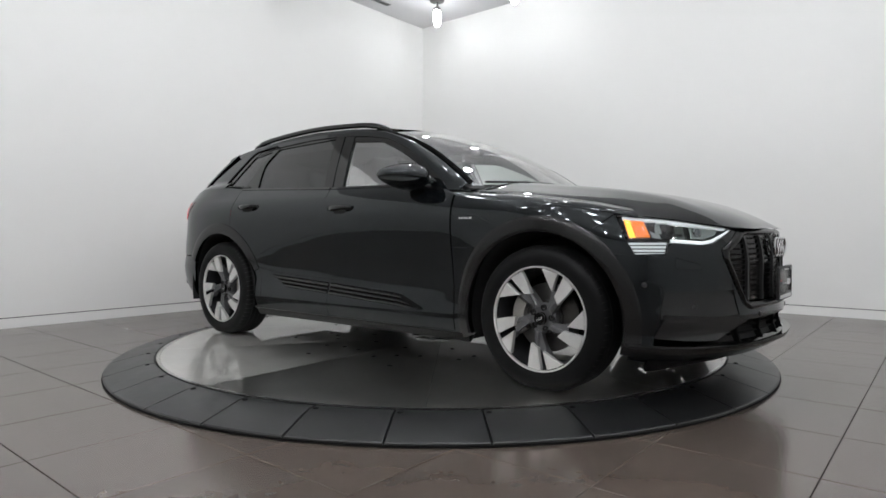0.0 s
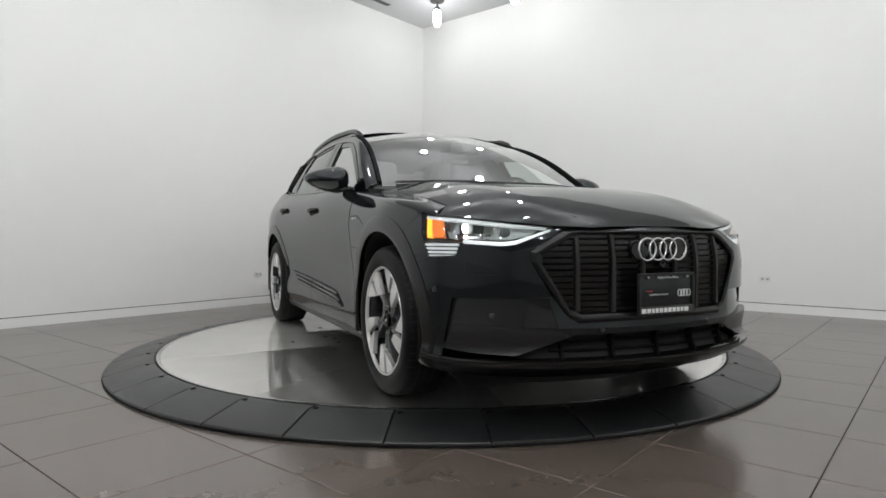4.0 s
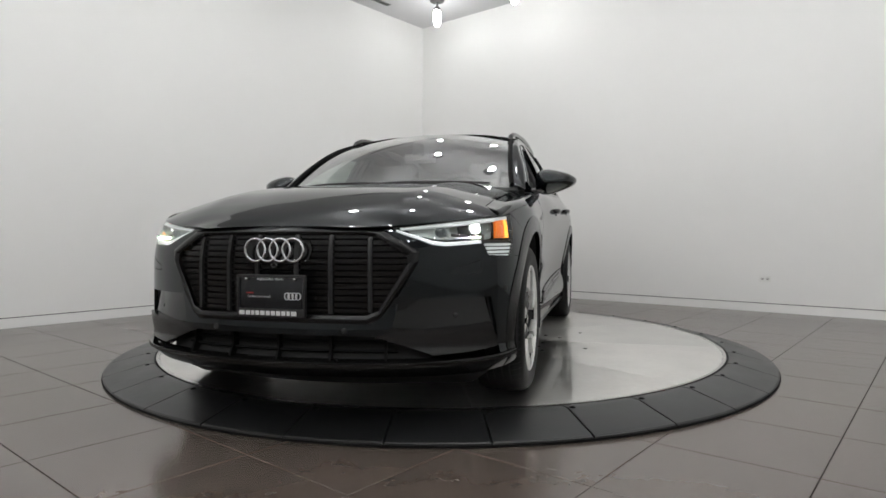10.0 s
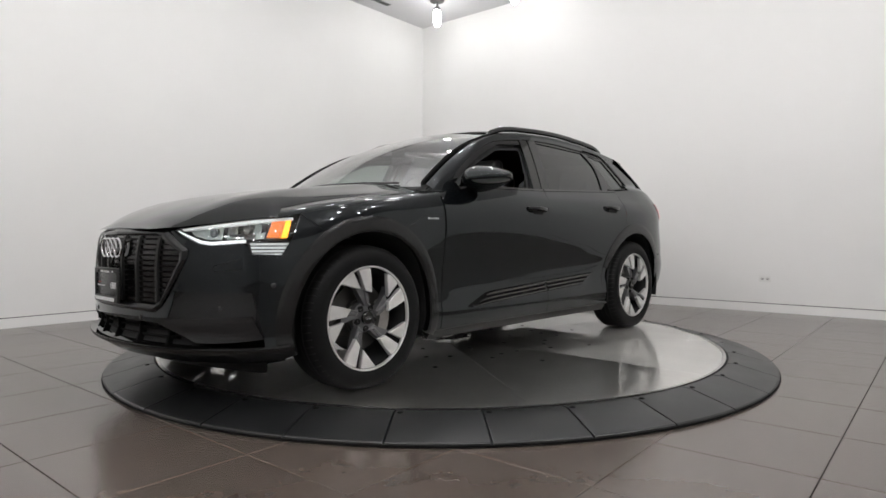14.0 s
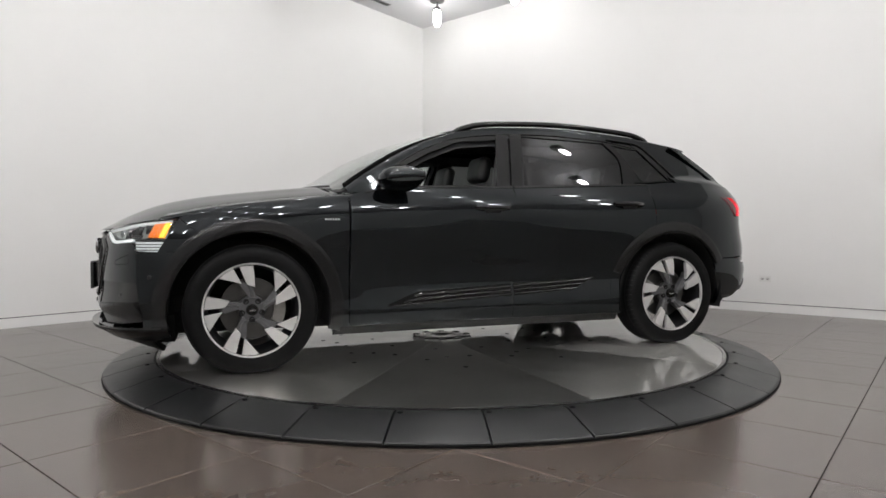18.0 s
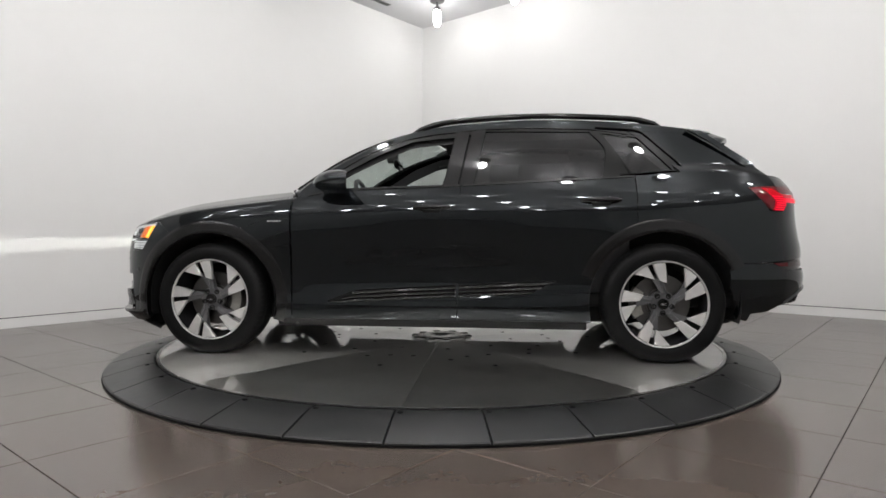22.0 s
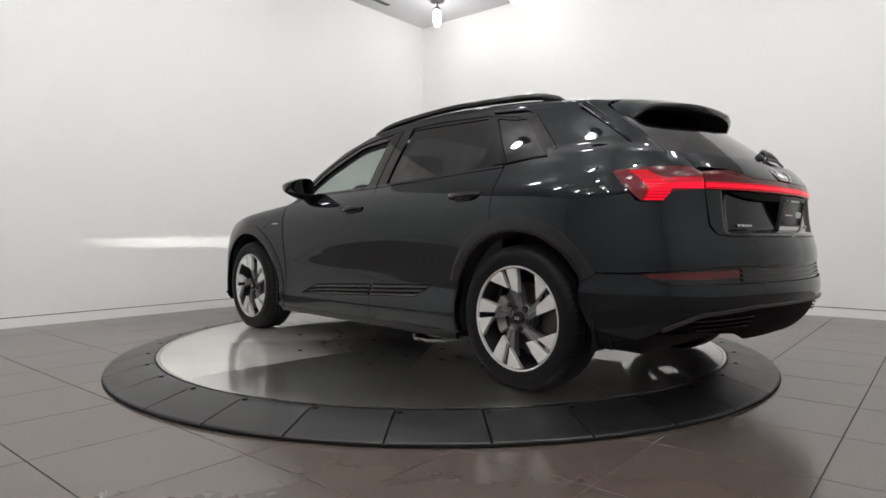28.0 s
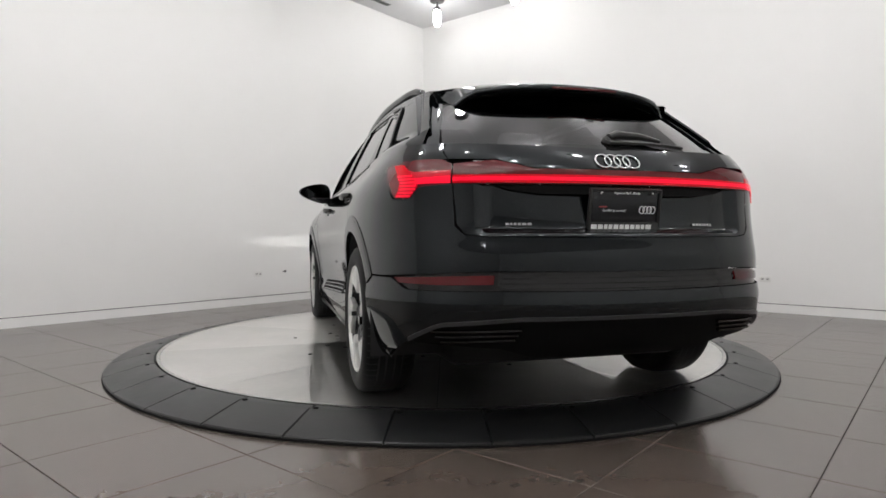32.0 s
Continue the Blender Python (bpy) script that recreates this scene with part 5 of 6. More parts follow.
def build_greenhouse():
    top = [(.885, 1.06), (.84, 1.105), (.6, 1.262), (.35, 1.405), (.1, 1.492), (-.2, 1.523), (-.6, 1.538), (-1.0, 1.528), (-1.30, 1.498), (-1.74, 1.468), (-1.90, 1.425)]
    low = [(.80, 1.065), (.72, 1.105), (.54, 1.225), (.353, 1.325), (.125, 1.420), (-.22, 1.452), (-.37, 1.486), (-1.05, 1.470), (-1.28, 1.425), (-1.33, 1.47), (-1.4, 1.47)]
    s = Skin()
    mid = [(.755, 1.108), (.60, 1.228), (.43, 1.330), (.287, 1.395), (.165, 1.438), (-.015, 1.470), (-.22, 1.490), (-.40, 1.502), (-.66, 1.505), (-1.05, 1.487), (-1.285, 1.445)]
    s.sheet(glassy, top[1:9], [(x, z + .003) for x, z in mid], 60, 6, thick=.012)
    s.sheet(glassy, [(.90, 1.05), (.84, 1.105)], [(.66, 1.06), (.70, 1.11)], 6, 4, thick=.01)
    tx, tz = [q[0] for q in top[::-1]], [q[1] for q in top[::-1]]

    def front_fill(a, b, off=0.0):
        """From the windscreen's edge (b 0) to the side frame (b 1), a from cowl to roof."""
        e = shield(.955 + 0 * a, a, off)
        x = .90 + (-.02 - .90) * a
        g = glassy(x, np.interp(x, tx, tz), off)
        k = b[..., None]
        bow = np.stack([.4 + 0 * a, .5 + 0 * a, .6 + 0 * a], -1) * (.014 * 4 * b * (1 - b))[..., None]
        return e * (1 - k) + g * k + bow
    s.sheet(front_fill, [(0, 0), (1, 0)], [(0, 1), (1, 1)], 40, 7, thick=0)

    def top_fill(x, b, off=0.0):
        """From the roof's edge to the side frame."""
        q = np.interp(x, [-1.85, .0], [.60, .635])
        e = roof(x, q, off)
        g = glassy(x, np.interp(x, tx, tz), off)
        k = b[..., None]
        bow = np.stack([0 * x, .6 + 0 * x, .8 + 0 * x], -1) * (.008 * 4 * b * (1 - b))[..., None]
        return e * (1 - k) + g * k + bow
    s.sheet(top_fill, [(.02, 0), (-1.82, 0)], [(.02, 1), (-1.82, 1)], 54, 5, thick=0)
    s.sheet(glassy, [(-1.30, 1.498), (-1.74, 1.468), (-1.81, 1.452)], [(-1.30, 1.47), (-1.74, 1.45), (-1.80, 1.436)], 12, 3, off=.0005, thick=0)
    pair("pillar_and_roof_frame", s, M_PAINT, car)
    s = Skin()
    s.sheet(glassy, [(x, z - .002) for x, z in mid], low[1:9], 60, 5, off=-.002, thick=.014)
    pair("window_frame", s, M_GLOSS, car, "gloss black window frame")
    s = Skin()
    s.sheet(glassy, [(x, z + .003) for x, z in mid], [(x, z - .002) for x, z in mid], 60, 2, off=.004, thick=.008)
    pair("window_trim", s, M_GRAPH, car, "thin dark grey window trim")
    # pale seal inside the front door's opening
    s = Skin()
    s.sheet(glassy, [(-.075, 1.115), (-.17, 1.41), (-.145, 1.436), (.0, 1.432), (.12, 1.418)], [(-.095, 1.112), (-.195, 1.42), (-.15, 1.455), (.0, 1.445), (.12, 1.428)], 24, 3, off=-.035, thick=.01)
    pair("door_seal", s, M_SEAL, car, "grey door opening seal")
    s = Skin()
    s.sheet(glassy, [(-.095, 1.112), (-.165, 1.482)], [(-.190, 1.112), (-.258, 1.488)], 12, 4, off=.003, thick=.012)
    pair("pillar_cover", s, M_GLOSS, DOORS["front"], "gloss black pillar cover")
    s = Skin()
    s.sheet(glassy, [(-.202, 1.114), (-.272, 1.490)], [(-.292, 1.118), (-.365, 1.497)], 12, 4, off=.003, thick=.012)
    pair("pillar_cover", s, M_GLOSS, DOORS["rear"], "gloss black pillar cover")
    s = Skin()
    s.sheet(glassy, [(-1.035, 1.478), (-1.135, 1.326), (-1.105, 1.142)], [(-1.100, 1.466), (-1.20, 1.31), (-1.288, 1.150)], 16, 6, off=.001, thick=.012, smooth=True)
    pair("pillar_cover", s, M_GLOSS, DOORS["rear"])
    s = Skin()
    s.sheet(glassy, [(-1.308, 1.155), (-1.116, 1.460)], [(-1.294, 1.152), (-1.105, 1.462)], 12, 3, off=.001, thick=.012)
    s.sheet(glassy, [(-1.625, 1.180), (-1.408, 1.430), (-1.36, 1.478)], [(-1.565, 1.174), (-1.340, 1.424), (-1.29, 1.462)], 12, 3, off=.003, thick=.012)
    s.sheet(glassy, [(-1.345, 1.424), (-1.38, 1.475)], [(-1.08, 1.462), (-1.08, 1.475)], 8, 3, off=.0005, thick=.012)
    pair("quarter_frame", s, M_GLOSS, car)
    g = Skin()
    g.sheet(glassy, [(.715, 1.100), (.54, 1.228), (.353, 1.328), (.125, 1.423), (-.16, 1.456)], [(.68, 1.085), (.5, 1.092), (.3, 1.096), (.1, 1.1), (-.11, 1.105)], 30, 10, off=-.010, thick=.004)
    # the driver's window is wound down; only the right one is up
    ob = finish(g.mesh("front_window", True), "front_window", M_GLASS, DOORS["front"][1], "clear front door window, closed")
    ob.visible_shadow = False
    g = Skin()
    g.sheet(glassy, [(-.345, 1.492), (-1.095, 1.478)], [(-.285, 1.112), (-1.19, 1.146)], 20, 10, off=-.008, thick=.004)
    pair("rear_door_window", g, M_PRIVACY, DOORS["rear"], "dark privacy glass")
    g = Skin()
    g.sheet(glassy, [(-1.10, 1.465), (-1.355, 1.430)], [(-1.29, 1.15), (-1.585, 1.172)], 10, 10, off=-.005, thick=.004)
    pair("quarter_window", g, M_PRIVACY, car, "dark privacy glass")


build_greenhouse()


def build_mouldings():
    # a raised bead runs round the rear corner of the side windows
    way = [(-1.22, 1.166), (-1.36, 1.176), (-1.50, 1.187), (-1.575, 1.193), (-1.600, 1.204), (-1.600, 1.222), (-1.575, 1.252), (-1.48, 1.352), (-1.40, 1.434), (-1.365, 1.462), (-1.32, 1.476), (-1.22, 1.486), (-1.08, 1.497)]
    pts = resample(way, 44, True)
    for k in (1, -1):
        line = [Vector(glassy(x, z, .007)) * 1 for x, z in pts]
        part("window_moulding", tube([(p.x, k * p.y, p.z) for p in line], .007, 8), M_GLOSS, car, "gloss black window moulding")


build_mouldings()


def build_mirrors():
    for k in (1, -1):
        mi = tagged(empty("door_mirror"), "gloss black door mirror")
        mi.parent = car
        prof = [(.0, .12), (.012, .38), (.04, .66), (.085, .88), (.13, .98), (.175, 1.0), (.205, .95), (.214, .90)]
        b = bmesh.new()
        ringsv = []
        n = 36
        for dx, sc in prof:
            x = .742 - dx
            ring = []
            for i in range(n):
                a = 2 * math.pi * i / n
                ca, sa = math.cos(a), math.sin(a)
                u = math.copysign(abs(ca) ** (.92 if ca > 0 else .74), ca) * (.148 if ca > 0 else .112) * sc
                v = math.copysign(abs(sa) ** .82, sa) * .076 * sc
                # the outer end is narrower and swept back, the lower edge slopes up outwards
                v *= 1 - .30 * (u / .116)
                ring.append(b.verts.new((x - .030 * (u / .116) - .01, k * (.972 + u), 1.137 + v + .006 * (u / .116) - .10 * (.1 - dx) * (1 - sc))))
            ringsv.append(ring)
        for a, c in zip(ringsv, ringsv[1:]):
            for i in range(n):
                b.faces.new((a[i], a[(i + 1) % n], c[(i + 1) % n], c[i]))
        b.faces.new(ringsv[0])
        b.faces.new(ringsv[-1])
        part("shell", b, M_PAINT, mi, angle=50)
        g = bmesh.new()
        ys = [.098 * math.copysign(abs(math.cos(a)) ** .7, math.cos(a)) for a in np.linspace(0, 2 * math.pi, 24, endpoint=False)]
        zs = [.060 * math.copysign(abs(math.sin(a)) ** .75, math.sin(a)) for a in np.linspace(0, 2 * math.pi, 24, endpoint=False)]
        f = g.faces.new([g.verts.new((.5145 - .26 * y, k * (.972 + y), 1.139 + z * (1 - .2 * y / .1))) for y, z in zip(ys, zs)])
        ex = bmesh.ops.extrude_face_region(g, geom=[f])
        bmesh.ops.translate(g, vec=(.02, 0, 0), verts=[v for v in ex["geom"] if isinstance(v, bmesh.types.BMVert)])
        part("mirror_glass", g, M_MIRROR, mi, "mirror glass")
        b = tube([(.66, k * .845, 1.062), (.655, k * .885, 1.074), (.645, k * .925, 1.090)], [.036, .030, .030], 12)
        bmesh.ops.scale(b, vec=(1.5, 1, .62), space=Matrix.Translation((-.655, 0, -1.075)), verts=b.verts)
        part("foot", b, M_GLOSS, mi)
        # a thin seam runs round the shell under its painted cap
        b = tube([(.742 - dx - .030 * sc - .008, k * (.972 + .117 * sc * 1.0), 1.128 + .004 * sc) for dx, sc in prof[2:]], .0022, 6)
        part("seam", b, M_SHADE, mi)


build_mirrors()


def build_plate(name, m, w, h, label):
    pl = tagged(empty(name), label)
    pl.parent = car
    pl.matrix_basis = m
    part("plate_panel", boxed(-w / 2, w / 2, -.006, .006, -h / 2, h / 2, .004), M_PLATE, pl)
    b = bmesh.new()
    for x0, x1, z0, z1 in ((-w / 2, w / 2, h / 2 - .008, h / 2 + .004), (-w / 2, w / 2, -h / 2 - .004, -h / 2 + .030), (-w / 2 - .004, -w / 2 + .008, -h / 2, h / 2), (w / 2 - .008, w / 2 + .004, -h / 2, h / 2)):
        box(b, x0, x1, -.012, .004, z0, z1, .003)
    part("plate_frame", b, M_SATIN, pl)

    def words(text, x, z, size, material, nm="writing"):
        cu = bpy.data.curves.new(nm, "FONT")
        cu.body, cu.size, cu.align_x, cu.align_y, cu.extrude = text, size, "CENTER", "CENTER", .0004
        tmp = bpy.data.objects.new("tmp", cu)
        scene.collection.objects.link(tmp)
        me = bpy.data.meshes.new_from_object(tmp.evaluated_get(bpy.context.evaluated_depsgraph_get()))
        bpy.data.objects.remove(tmp)
        ob = finish(me, nm, material, pl)
        ob.matrix_basis = pose(x, -.0135, z, 90, 0, 0)
    words("Highland Park, Illinois", 0, h / 2 - .014, .0135, M_WRITING)
    words("Certified pre-owned", -w * .17, -h * .015, .0125, M_WRITING)
    b = bmesh.new()
    box(b, -w * .37, -w * .26, -.0078, -.0062, h * .055, h * .085)
    part("print_bar", b, M_WRITING_RED, pl)
    b = bmesh.new()
    x = -w / 2 + .010
    for wd in (.030, .026, .020, .022, .026, .024, .024, .024, .024, .020, .030):
        box(b, x, x + wd * w / .31 - .006, -.0138, -.0118, -h / 2 + .004, -h / 2 + .022)
        x += wd * w / .31
    part("print_bar", b, M_WRITING, pl)
    b = bmesh.new()
    for i in range(4):
        tube([(w * .24 + i * .0165 + .0115 * math.cos(a), -.0075, .0 + .014 * math.sin(a)) for a in np.linspace(0, 2 * math.pi, 16, endpoint=False)], .0018, 5, b, closed=True)
    part("print_rings", b, M_WRITING, pl)
    for x in (-w * .36, w * .36):
        part("screw", lathe([(.006, .0), (.006, .003), (.002, .004)], 10), M_CHROME, pl, m=pose(x, -.012, h / 2 - .014, 90, 0, 0))


build_plate("front_plate", pose(2.392, 0, .541, 0, 0, 90), .305, .165, "black dealer plate with white print in the grille")
build_plate("rear_plate", pose(-2.444, .012, .888, 9, 0, -90), .315, .160, "black dealer plate with white print on the tailgate")


def build_wheel():
    """A wheel with its axle along y, its outer face towards +y."""
    w = tagged(empty("wheel"), "five-spoke alloy wheel, machined silver and grey")
    prof = [(.262, .10), (.270, .118), (.300, .127), (.335, .124), (.356, .112), (.368, .094), (.3725, .07), (.3735, .03), (.3735, -.03), (.3725, -.07), (.368, -.094), (.356, -.112), (.335, -.124), (.30, -.127), (.262, -.10)]
    b = lathe(prof, 80, "y", closed=True)
    for v in b.verts:
        if v.co.z < -.352:
            v.co.z = -.352 - (abs(v.co.z) - .352) * .25
    part("tyre", b, M_TYRE, w, "black road tyre")
    b = bmesh.new()
    for y in (-.055, -.02, .02, .055):
        lathe([(.3742, y - .004), (.3742, y + .004), (.365, y + .004), (.365, y - .004)], 80, "y", closed=True, bm=b)
    grip = lambda y: float(np.interp(abs(y), [.0, .07, .094, .112, .124], [.3735, .3725, .368, .356, .335])) + .0008
    for k in range(64):
        turn = Matrix.Rotation(2 * math.pi * k / 64, 4, "Y")
        for sg in (1, -1):
            rows = []
            for y, slant in ((.060, .006), (.080, .003), (.097, 0), (.112, -.001)):
                rows.append([b.verts.new(turn @ Vector((sg * slant + dx, sg * y, grip(y) + dz))) for dx, dz in ((-.0026, -.006), (-.0026, 0), (.0026, 0), (.0026, -.006))])
            for p, q in zip(rows, rows[1:]):
                for j in range(3):
                    b.faces.new((p[j], p[j + 1], q[j + 1], q[j]))
    for v in b.verts:
        if v.co.z < -.352:
            v.co.z = -.352 - (abs(v.co.z) - .352) * .25
    part("tread", b, M_SHADE, w)
    part("barrel", lathe([(.266, -.10), (.256, -.08), (.249, .05), (.256, .095), (.246, .06), (.238, -.10)], 64, "y", closed=True), M_BARREL, w, "dark grey rim barrel")
    part("rim_edge", lathe([(.262, .104), (.270, .114), (.267, .120), (.2605, .1185), (.2585, .113), (.258, .102)], 72, "y", closed=True), M_ALU, w, "machined silver rim edge")
    spoke_me = arm_me = None

    def ext(outline, y0, y1, bev=.003, bm=None):
        # outline in the wheel's face (x, z), drawn along y
        return slab([(x, z) for x, z in outline], y0, y1, bm, m=Matrix(((1, 0, 0, 0), (0, 0, 1, 0), (0, 1, 0, 0), (0, 0, 0, 1))), bevel=bev)

    def pol(r, a):
        return (r * math.cos(radians(a)), r * math.sin(radians(a)))
    for k in range(5):
        m = Matrix.Rotation(radians(-72 * k), 4, "Y")
        if spoke_me is None:
            # seen from outside (+y towards the viewer) x runs to the left
            f = lambda pts: [(-x, z) for x, z in pts]
            b = ext(f([pol(.254, 134), pol(.256, 127), pol(.256, 119), pol(.256, 113), pol(.162, 110.5)]), .088, .114)
            ext(f([pol(.256, 105.5), pol(.256, 98), pol(.256, 88.5), pol(.20, 86.5), pol(.132, 83), pol(.148, 101)]), .088, .114, bm=b)
            spoke_me = part("spoke_blade", b, M_ALU, w, "machined silver spoke blade").data
            ob = w.children[-1]
            b = ext(f([pol(.205, 119), pol(.160, 109), pol(.155, 104), pol(.20, 96), pol(.138, 88), pol(.095, 80), pol(.066, 66), pol(.066, 108), pol(.10, 106), pol(.150, 112)]), .045, .087, .005)
            ext(f([pol(.150, 99), pol(.140, 90), pol(.07, 82), pol(.07, 96)]), .08, .094, .005, bm=b)
            arm = part("spoke_arm", b, M_ALU_DARK, w, "grey spoke arm")
            arm_me = arm.data
        else:
            ob, arm = new("spoke_blade", spoke_me), new("spoke_arm", arm_me)
            ob["label"], arm["label"] = "machined silver spoke blade", "grey spoke arm"
            ob.parent = arm.parent = w
        ob.matrix_basis = m
        arm.matrix_basis = m
    part("hub", lathe([(.078, .03), (.078, .066), (.070, .075), (.040, .077), (.034, .074)], 40, "y"), M_ALU_DARK, w, "grey wheel hub")
    part("hub_cap", lathe([(.034, .085), (.034, .098), (.030, .101), (.001, .1015)], 28, "y"), M_GLOSS, w, "black hub cap")
    b = bmesh.new()
    for i in range(4):
        tube([((i - 1.5) * .0085 + .006 * math.cos(a), .102, .006 * math.sin(a)) for a in np.linspace(0, 2 * math.pi, 12, endpoint=False)], .0009, 4, b, closed=True)
    part("cap_rings", b, M_CHROME, w)
    bolt = None
    for k in range(5):
        a = radians(90 + 72 * k + 36)
        m = pose(.057 * math.cos(a), .080, .057 * math.sin(a))
        if bolt is None:
            bolt = part("lug_bolt", lathe([(.0165, -.012), (.0165, .002), (.0145, .004), (.010, .003), (.009, -.004), (.002, -.004)], 14, "y"), M_SHADE, w)
        else:
            o2 = new("lug_bolt", bolt.data)
            o2.parent = w
            bolt = o2
        bolt.matrix_basis = m
    part("brake_disc", lathe([(.178, -.005), (.178, .015), (.09, .015), (.09, .03), (.07, .03), (.07, -.005)], 48, "y"), M_DISCBRAKE, w, "steel brake disc")
    return w


def put_wheels():
    w = build_wheel()
    for i, (x, y, turn, spin) in enumerate(((HUB_X, .822, 0, 0), (-HUB_X, .826, 0, 0), (HUB_X, -.822, 180, 24), (-HUB_X, -.826, 180, 12))):
        m = pose(x, y, HUB_Z + .005, 0, 0, turn)
        ob = w if i == 0 else copy_thing(w, m)
        ob.matrix_basis = m
        ob.parent = car
        for c in ob.children:
            if spin and c.name.split(".")[0] not in ("tyre", "tread", "brake_disc"):
                c.matrix_basis = Matrix.Rotation(radians(spin), 4, "Y") @ c.matrix_basis
        k = 1 if y > 0 else -1
        b = bmesh.new()
        a0 = 180 if x > 0 else 0
        outline = [(r * math.cos(radians(a0 + a)), r * math.sin(radians(a0 + a))) for r, aa in ((.19, range(-32, 33, 8)), (.125, range(32, -33, -8))) for a in aa]
        slab(outline, -.04, .035, b, m=Matrix(((1, 0, 0, 0), (0, 0, 1, 0), (0, 1, 0, 0), (0, 0, 0, 1))), bevel=.006)
        part("brake_caliper", b, M_CALIPER, car, "grey brake caliper", m=pose(x, y + k * .01, HUB_Z + .005))


put_wheels()


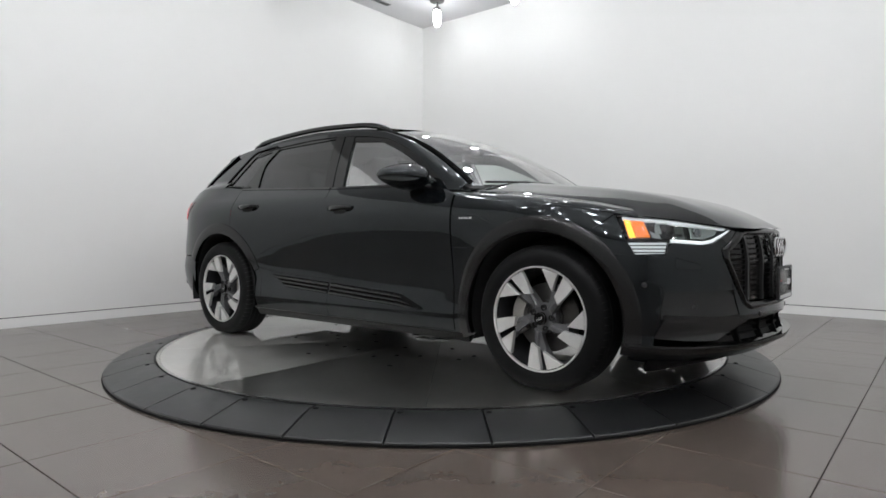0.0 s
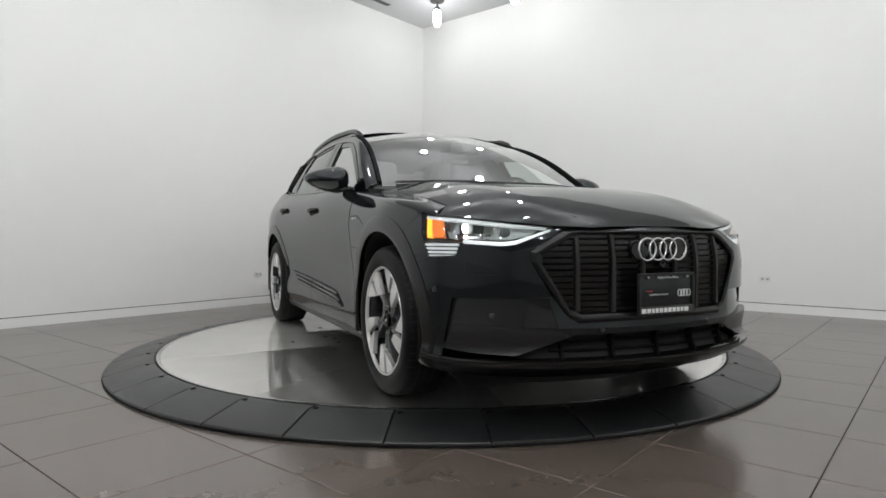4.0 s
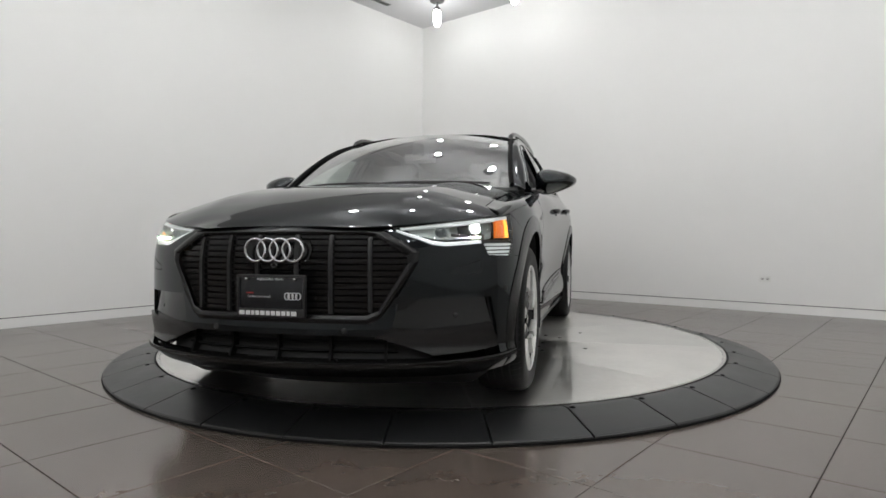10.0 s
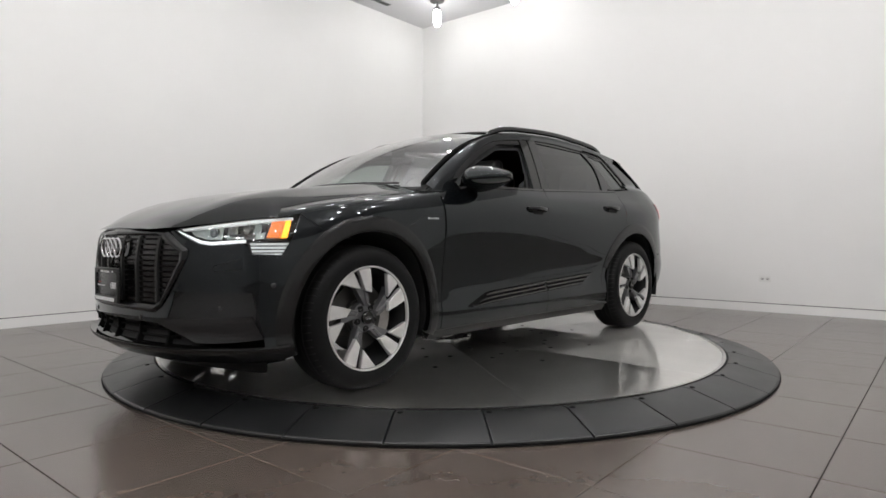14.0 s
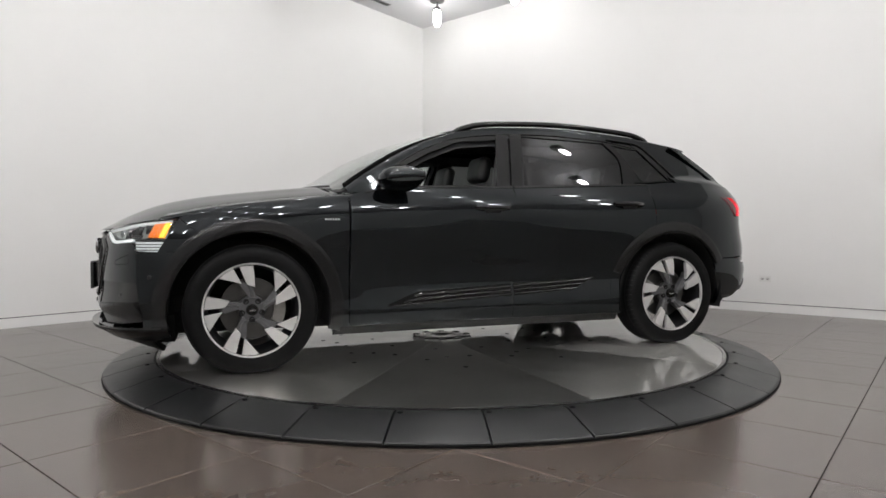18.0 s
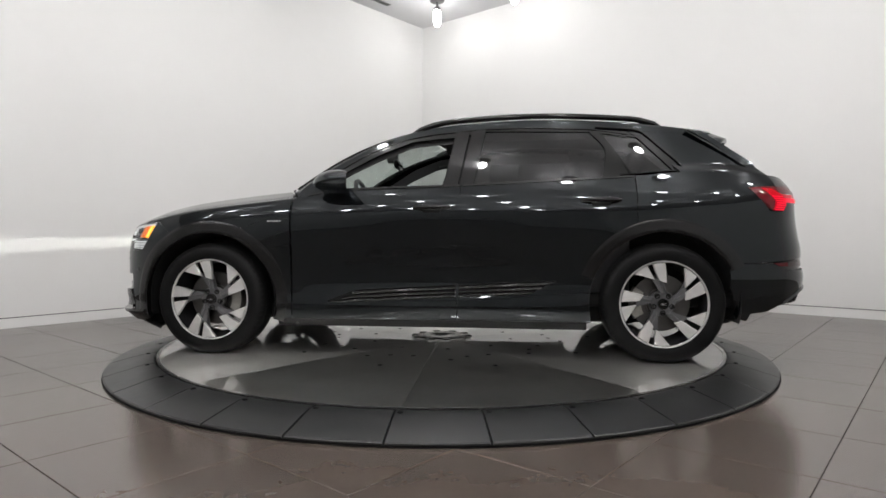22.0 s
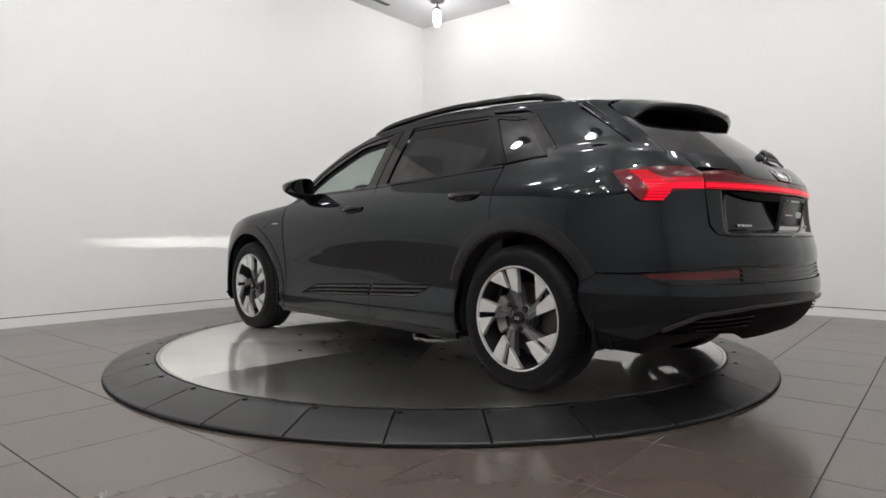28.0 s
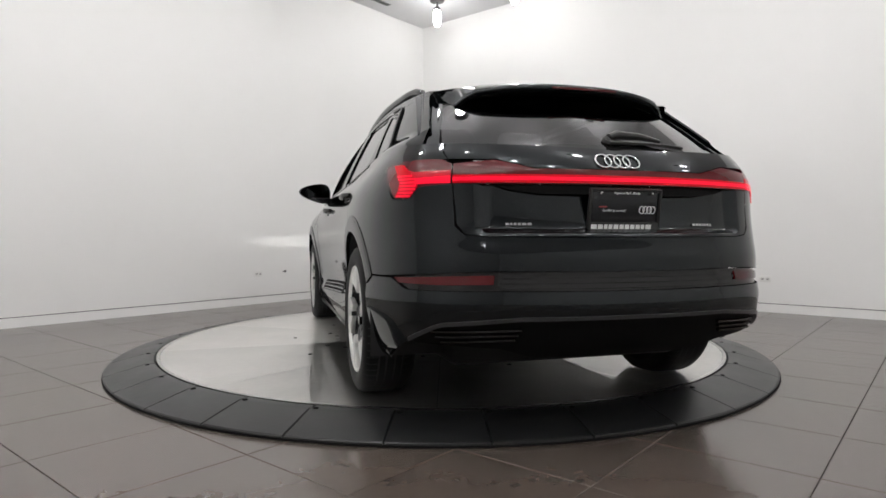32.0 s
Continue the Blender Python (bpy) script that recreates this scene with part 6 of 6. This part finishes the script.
def build_inside():
    b = bmesh.new()
    box(b, -2.0, 2.0, -.60, .60, .20, .44, .05)
    box(b, -.98, .98, -.86, .86, .19, .33, .04)
    part("underbody", b, M_SHADE, car, "black underbody")
    b = bmesh.new()
    box(b, -1.95, .98, -.80, .80, .33, .42, .02)
    box(b, -2.12, -1.30, -.72, .72, .42, .95, .04)
    box(b, .95, 2.18, -.58, .58, .40, .78, .06)
    part("cabin_floor", b, M_SHADE, car)
    s = Skin()
    s.sheet(roof, [(.02, -.58), (.02, .58)], [(-1.85, -.54), (-1.85, .54)], 20, 20, off=-.035, thick=0)
    one("headliner", s, M_LINER, car, "dark headliner")
    for k in (1, -1):
        b = bmesh.new()
        box(b, -1.28, .86, k * .80 - .03, k * .80 + .03, .42, 1.07, .025)
        part("door_lining", b, M_SEAT, car, "black door lining")
    b = bmesh.new()
    box(b, .50, 1.02, -.78, .78, .72, 1.02, .07, seg=4)
    box(b, .44, .70, .10, .62, .92, 1.06, .04, seg=3)
    box(b, -.30, .60, -.13, .13, .42, .76, .05, seg=3)
    dash = part("dashboard", b, M_SEAT, car, "black dashboard")
    part("screen", boxed(-.004, .004, -.14, .14, -.06, .06, .003), M_GLOSS, dash, m=pose(.49, 0, .93, 0, -12, 0))
    st = tagged(empty("steering_wheel"), "black steering wheel")
    st.parent = car
    st.matrix_basis = pose(.52, .37, 1.02, 0, -66, 0)
    part("wheel_rim", tube([(.185 * math.cos(a), .185 * math.sin(a), 0) for a in np.linspace(0, 2 * math.pi, 40, endpoint=False)], .016, 8, closed=True), M_SEAT, st)
    b = boxed(-.06, .06, -.045, .045, -.03, .02, .02)
    box(b, -.02, .02, -.18, .18, -.012, .008, .006)
    box(b, -.18, 0, -.02, .02, -.012, .008, .006)
    part("wheel_hub", b, M_SEAT, st)

    def seat(x, y, width):
        se = tagged(empty("car_seat"), "black leather car seat")
        se.parent = car
        se.matrix_basis = pose(x, y, .42)
        part("seat_cushion", boxed(-.27, .27, -width / 2, width / 2, .0, .20, .06, seg=4), M_SEAT, se)
        b = boxed(-.045, .045, -width / 2, width / 2, 0, .62, .055, seg=4)
        box(b, -.02, .10, -width / 2 - .01, -width / 2 + .09, .05, .50, .04, seg=3)
        box(b, -.02, .10, width / 2 - .09, width / 2 + .01, .05, .50, .04, seg=3)
        part("seat_back", b, M_SEAT, se, m=pose(-.25, 0, .15, 0, -20, 0))
        part("headrest", boxed(-.05, .05, -.13, .13, 0, .19, .045, seg=4), M_SEAT, se, m=pose(-.485, 0, .755, 0, -12, 0))
    for x, y, wd in ((.33, .37, .50), (.33, -.37, .50), (-.86, .40, .46), (-.86, -.40, .46), (-.86, 0, .30)):
        seat(x, y, wd)
    mi = tagged(empty("inside_mirror"), "black inside mirror")
    mi.parent = car
    part("mirror_body", boxed(-.02, .02, -.12, .12, -.035, .035, .018, seg=3), M_GLOSS, mi, m=pose(.36, 0, 1.345, 0, 10, 0))
    part("mirror_stalk", boxed(-.03, .06, -.035, .035, .0, .09, .02), M_SATIN, mi, m=pose(.39, 0, 1.36, 0, 0, 0))
    # inner sides of the pillars
    s = Skin()
    s.sheet(glassy, [(.84, 1.09), (.6, 1.245), (.35, 1.39), (.1, 1.478), (-.2, 1.51), (-1.0, 1.51)], [(.74, 1.09), (.55, 1.20), (.353, 1.30), (.125, 1.395), (-.22, 1.43), (-1.05, 1.44)], 40, 4, off=-.035, thick=0)
    s.sheet(glassy, [(-.17, 1.06), (-.22, 1.45)], [(-.29, 1.06), (-.35, 1.46)], 8, 4, off=-.04, thick=.03)
    pair("pillar_lining", s, M_LINER, car, "grey pillar lining")


build_inside()
tagged(car, "glossy black electric SUV with five-spoke alloy wheels, lamps lit", "car")


build_floor()


# ---- the turntable turns the car and its disc ----
TURN = [(0, -39.49), (.5, -41.4), (1, -44.55), (1.5, -48.1), (2, -51.55), (3, -58.29), (6, -78.22), (9, -98.37), (12, -119.5), (15, -140.2), (18, -160.1),
        (21, -180.1), (24, -199.98), (27, -219.9), (30, -240.2), (32, -254.04)]
CAR_DX, CAR_DY = -.0097, -.0642


def motions():
    times = [0, .25, .5, .75, 1, 1.5, 2, 2.5, 3] + [3.5 + .5 * k for k in range(58)]
    angles = pchip([t for t, _ in TURN], [a for _, a in TURN], times)
    walk(car, [(t, pose(0, 0, DISC_Z, 0, 0, a) @ pose(CAR_DX, CAR_DY, 0)) for t, a in zip(times, angles)])
    walk(turn_disc, [(t, pose(0, 0, DISC_Z, 0, 0, a)) for t, a in zip(times, angles)])


motions()
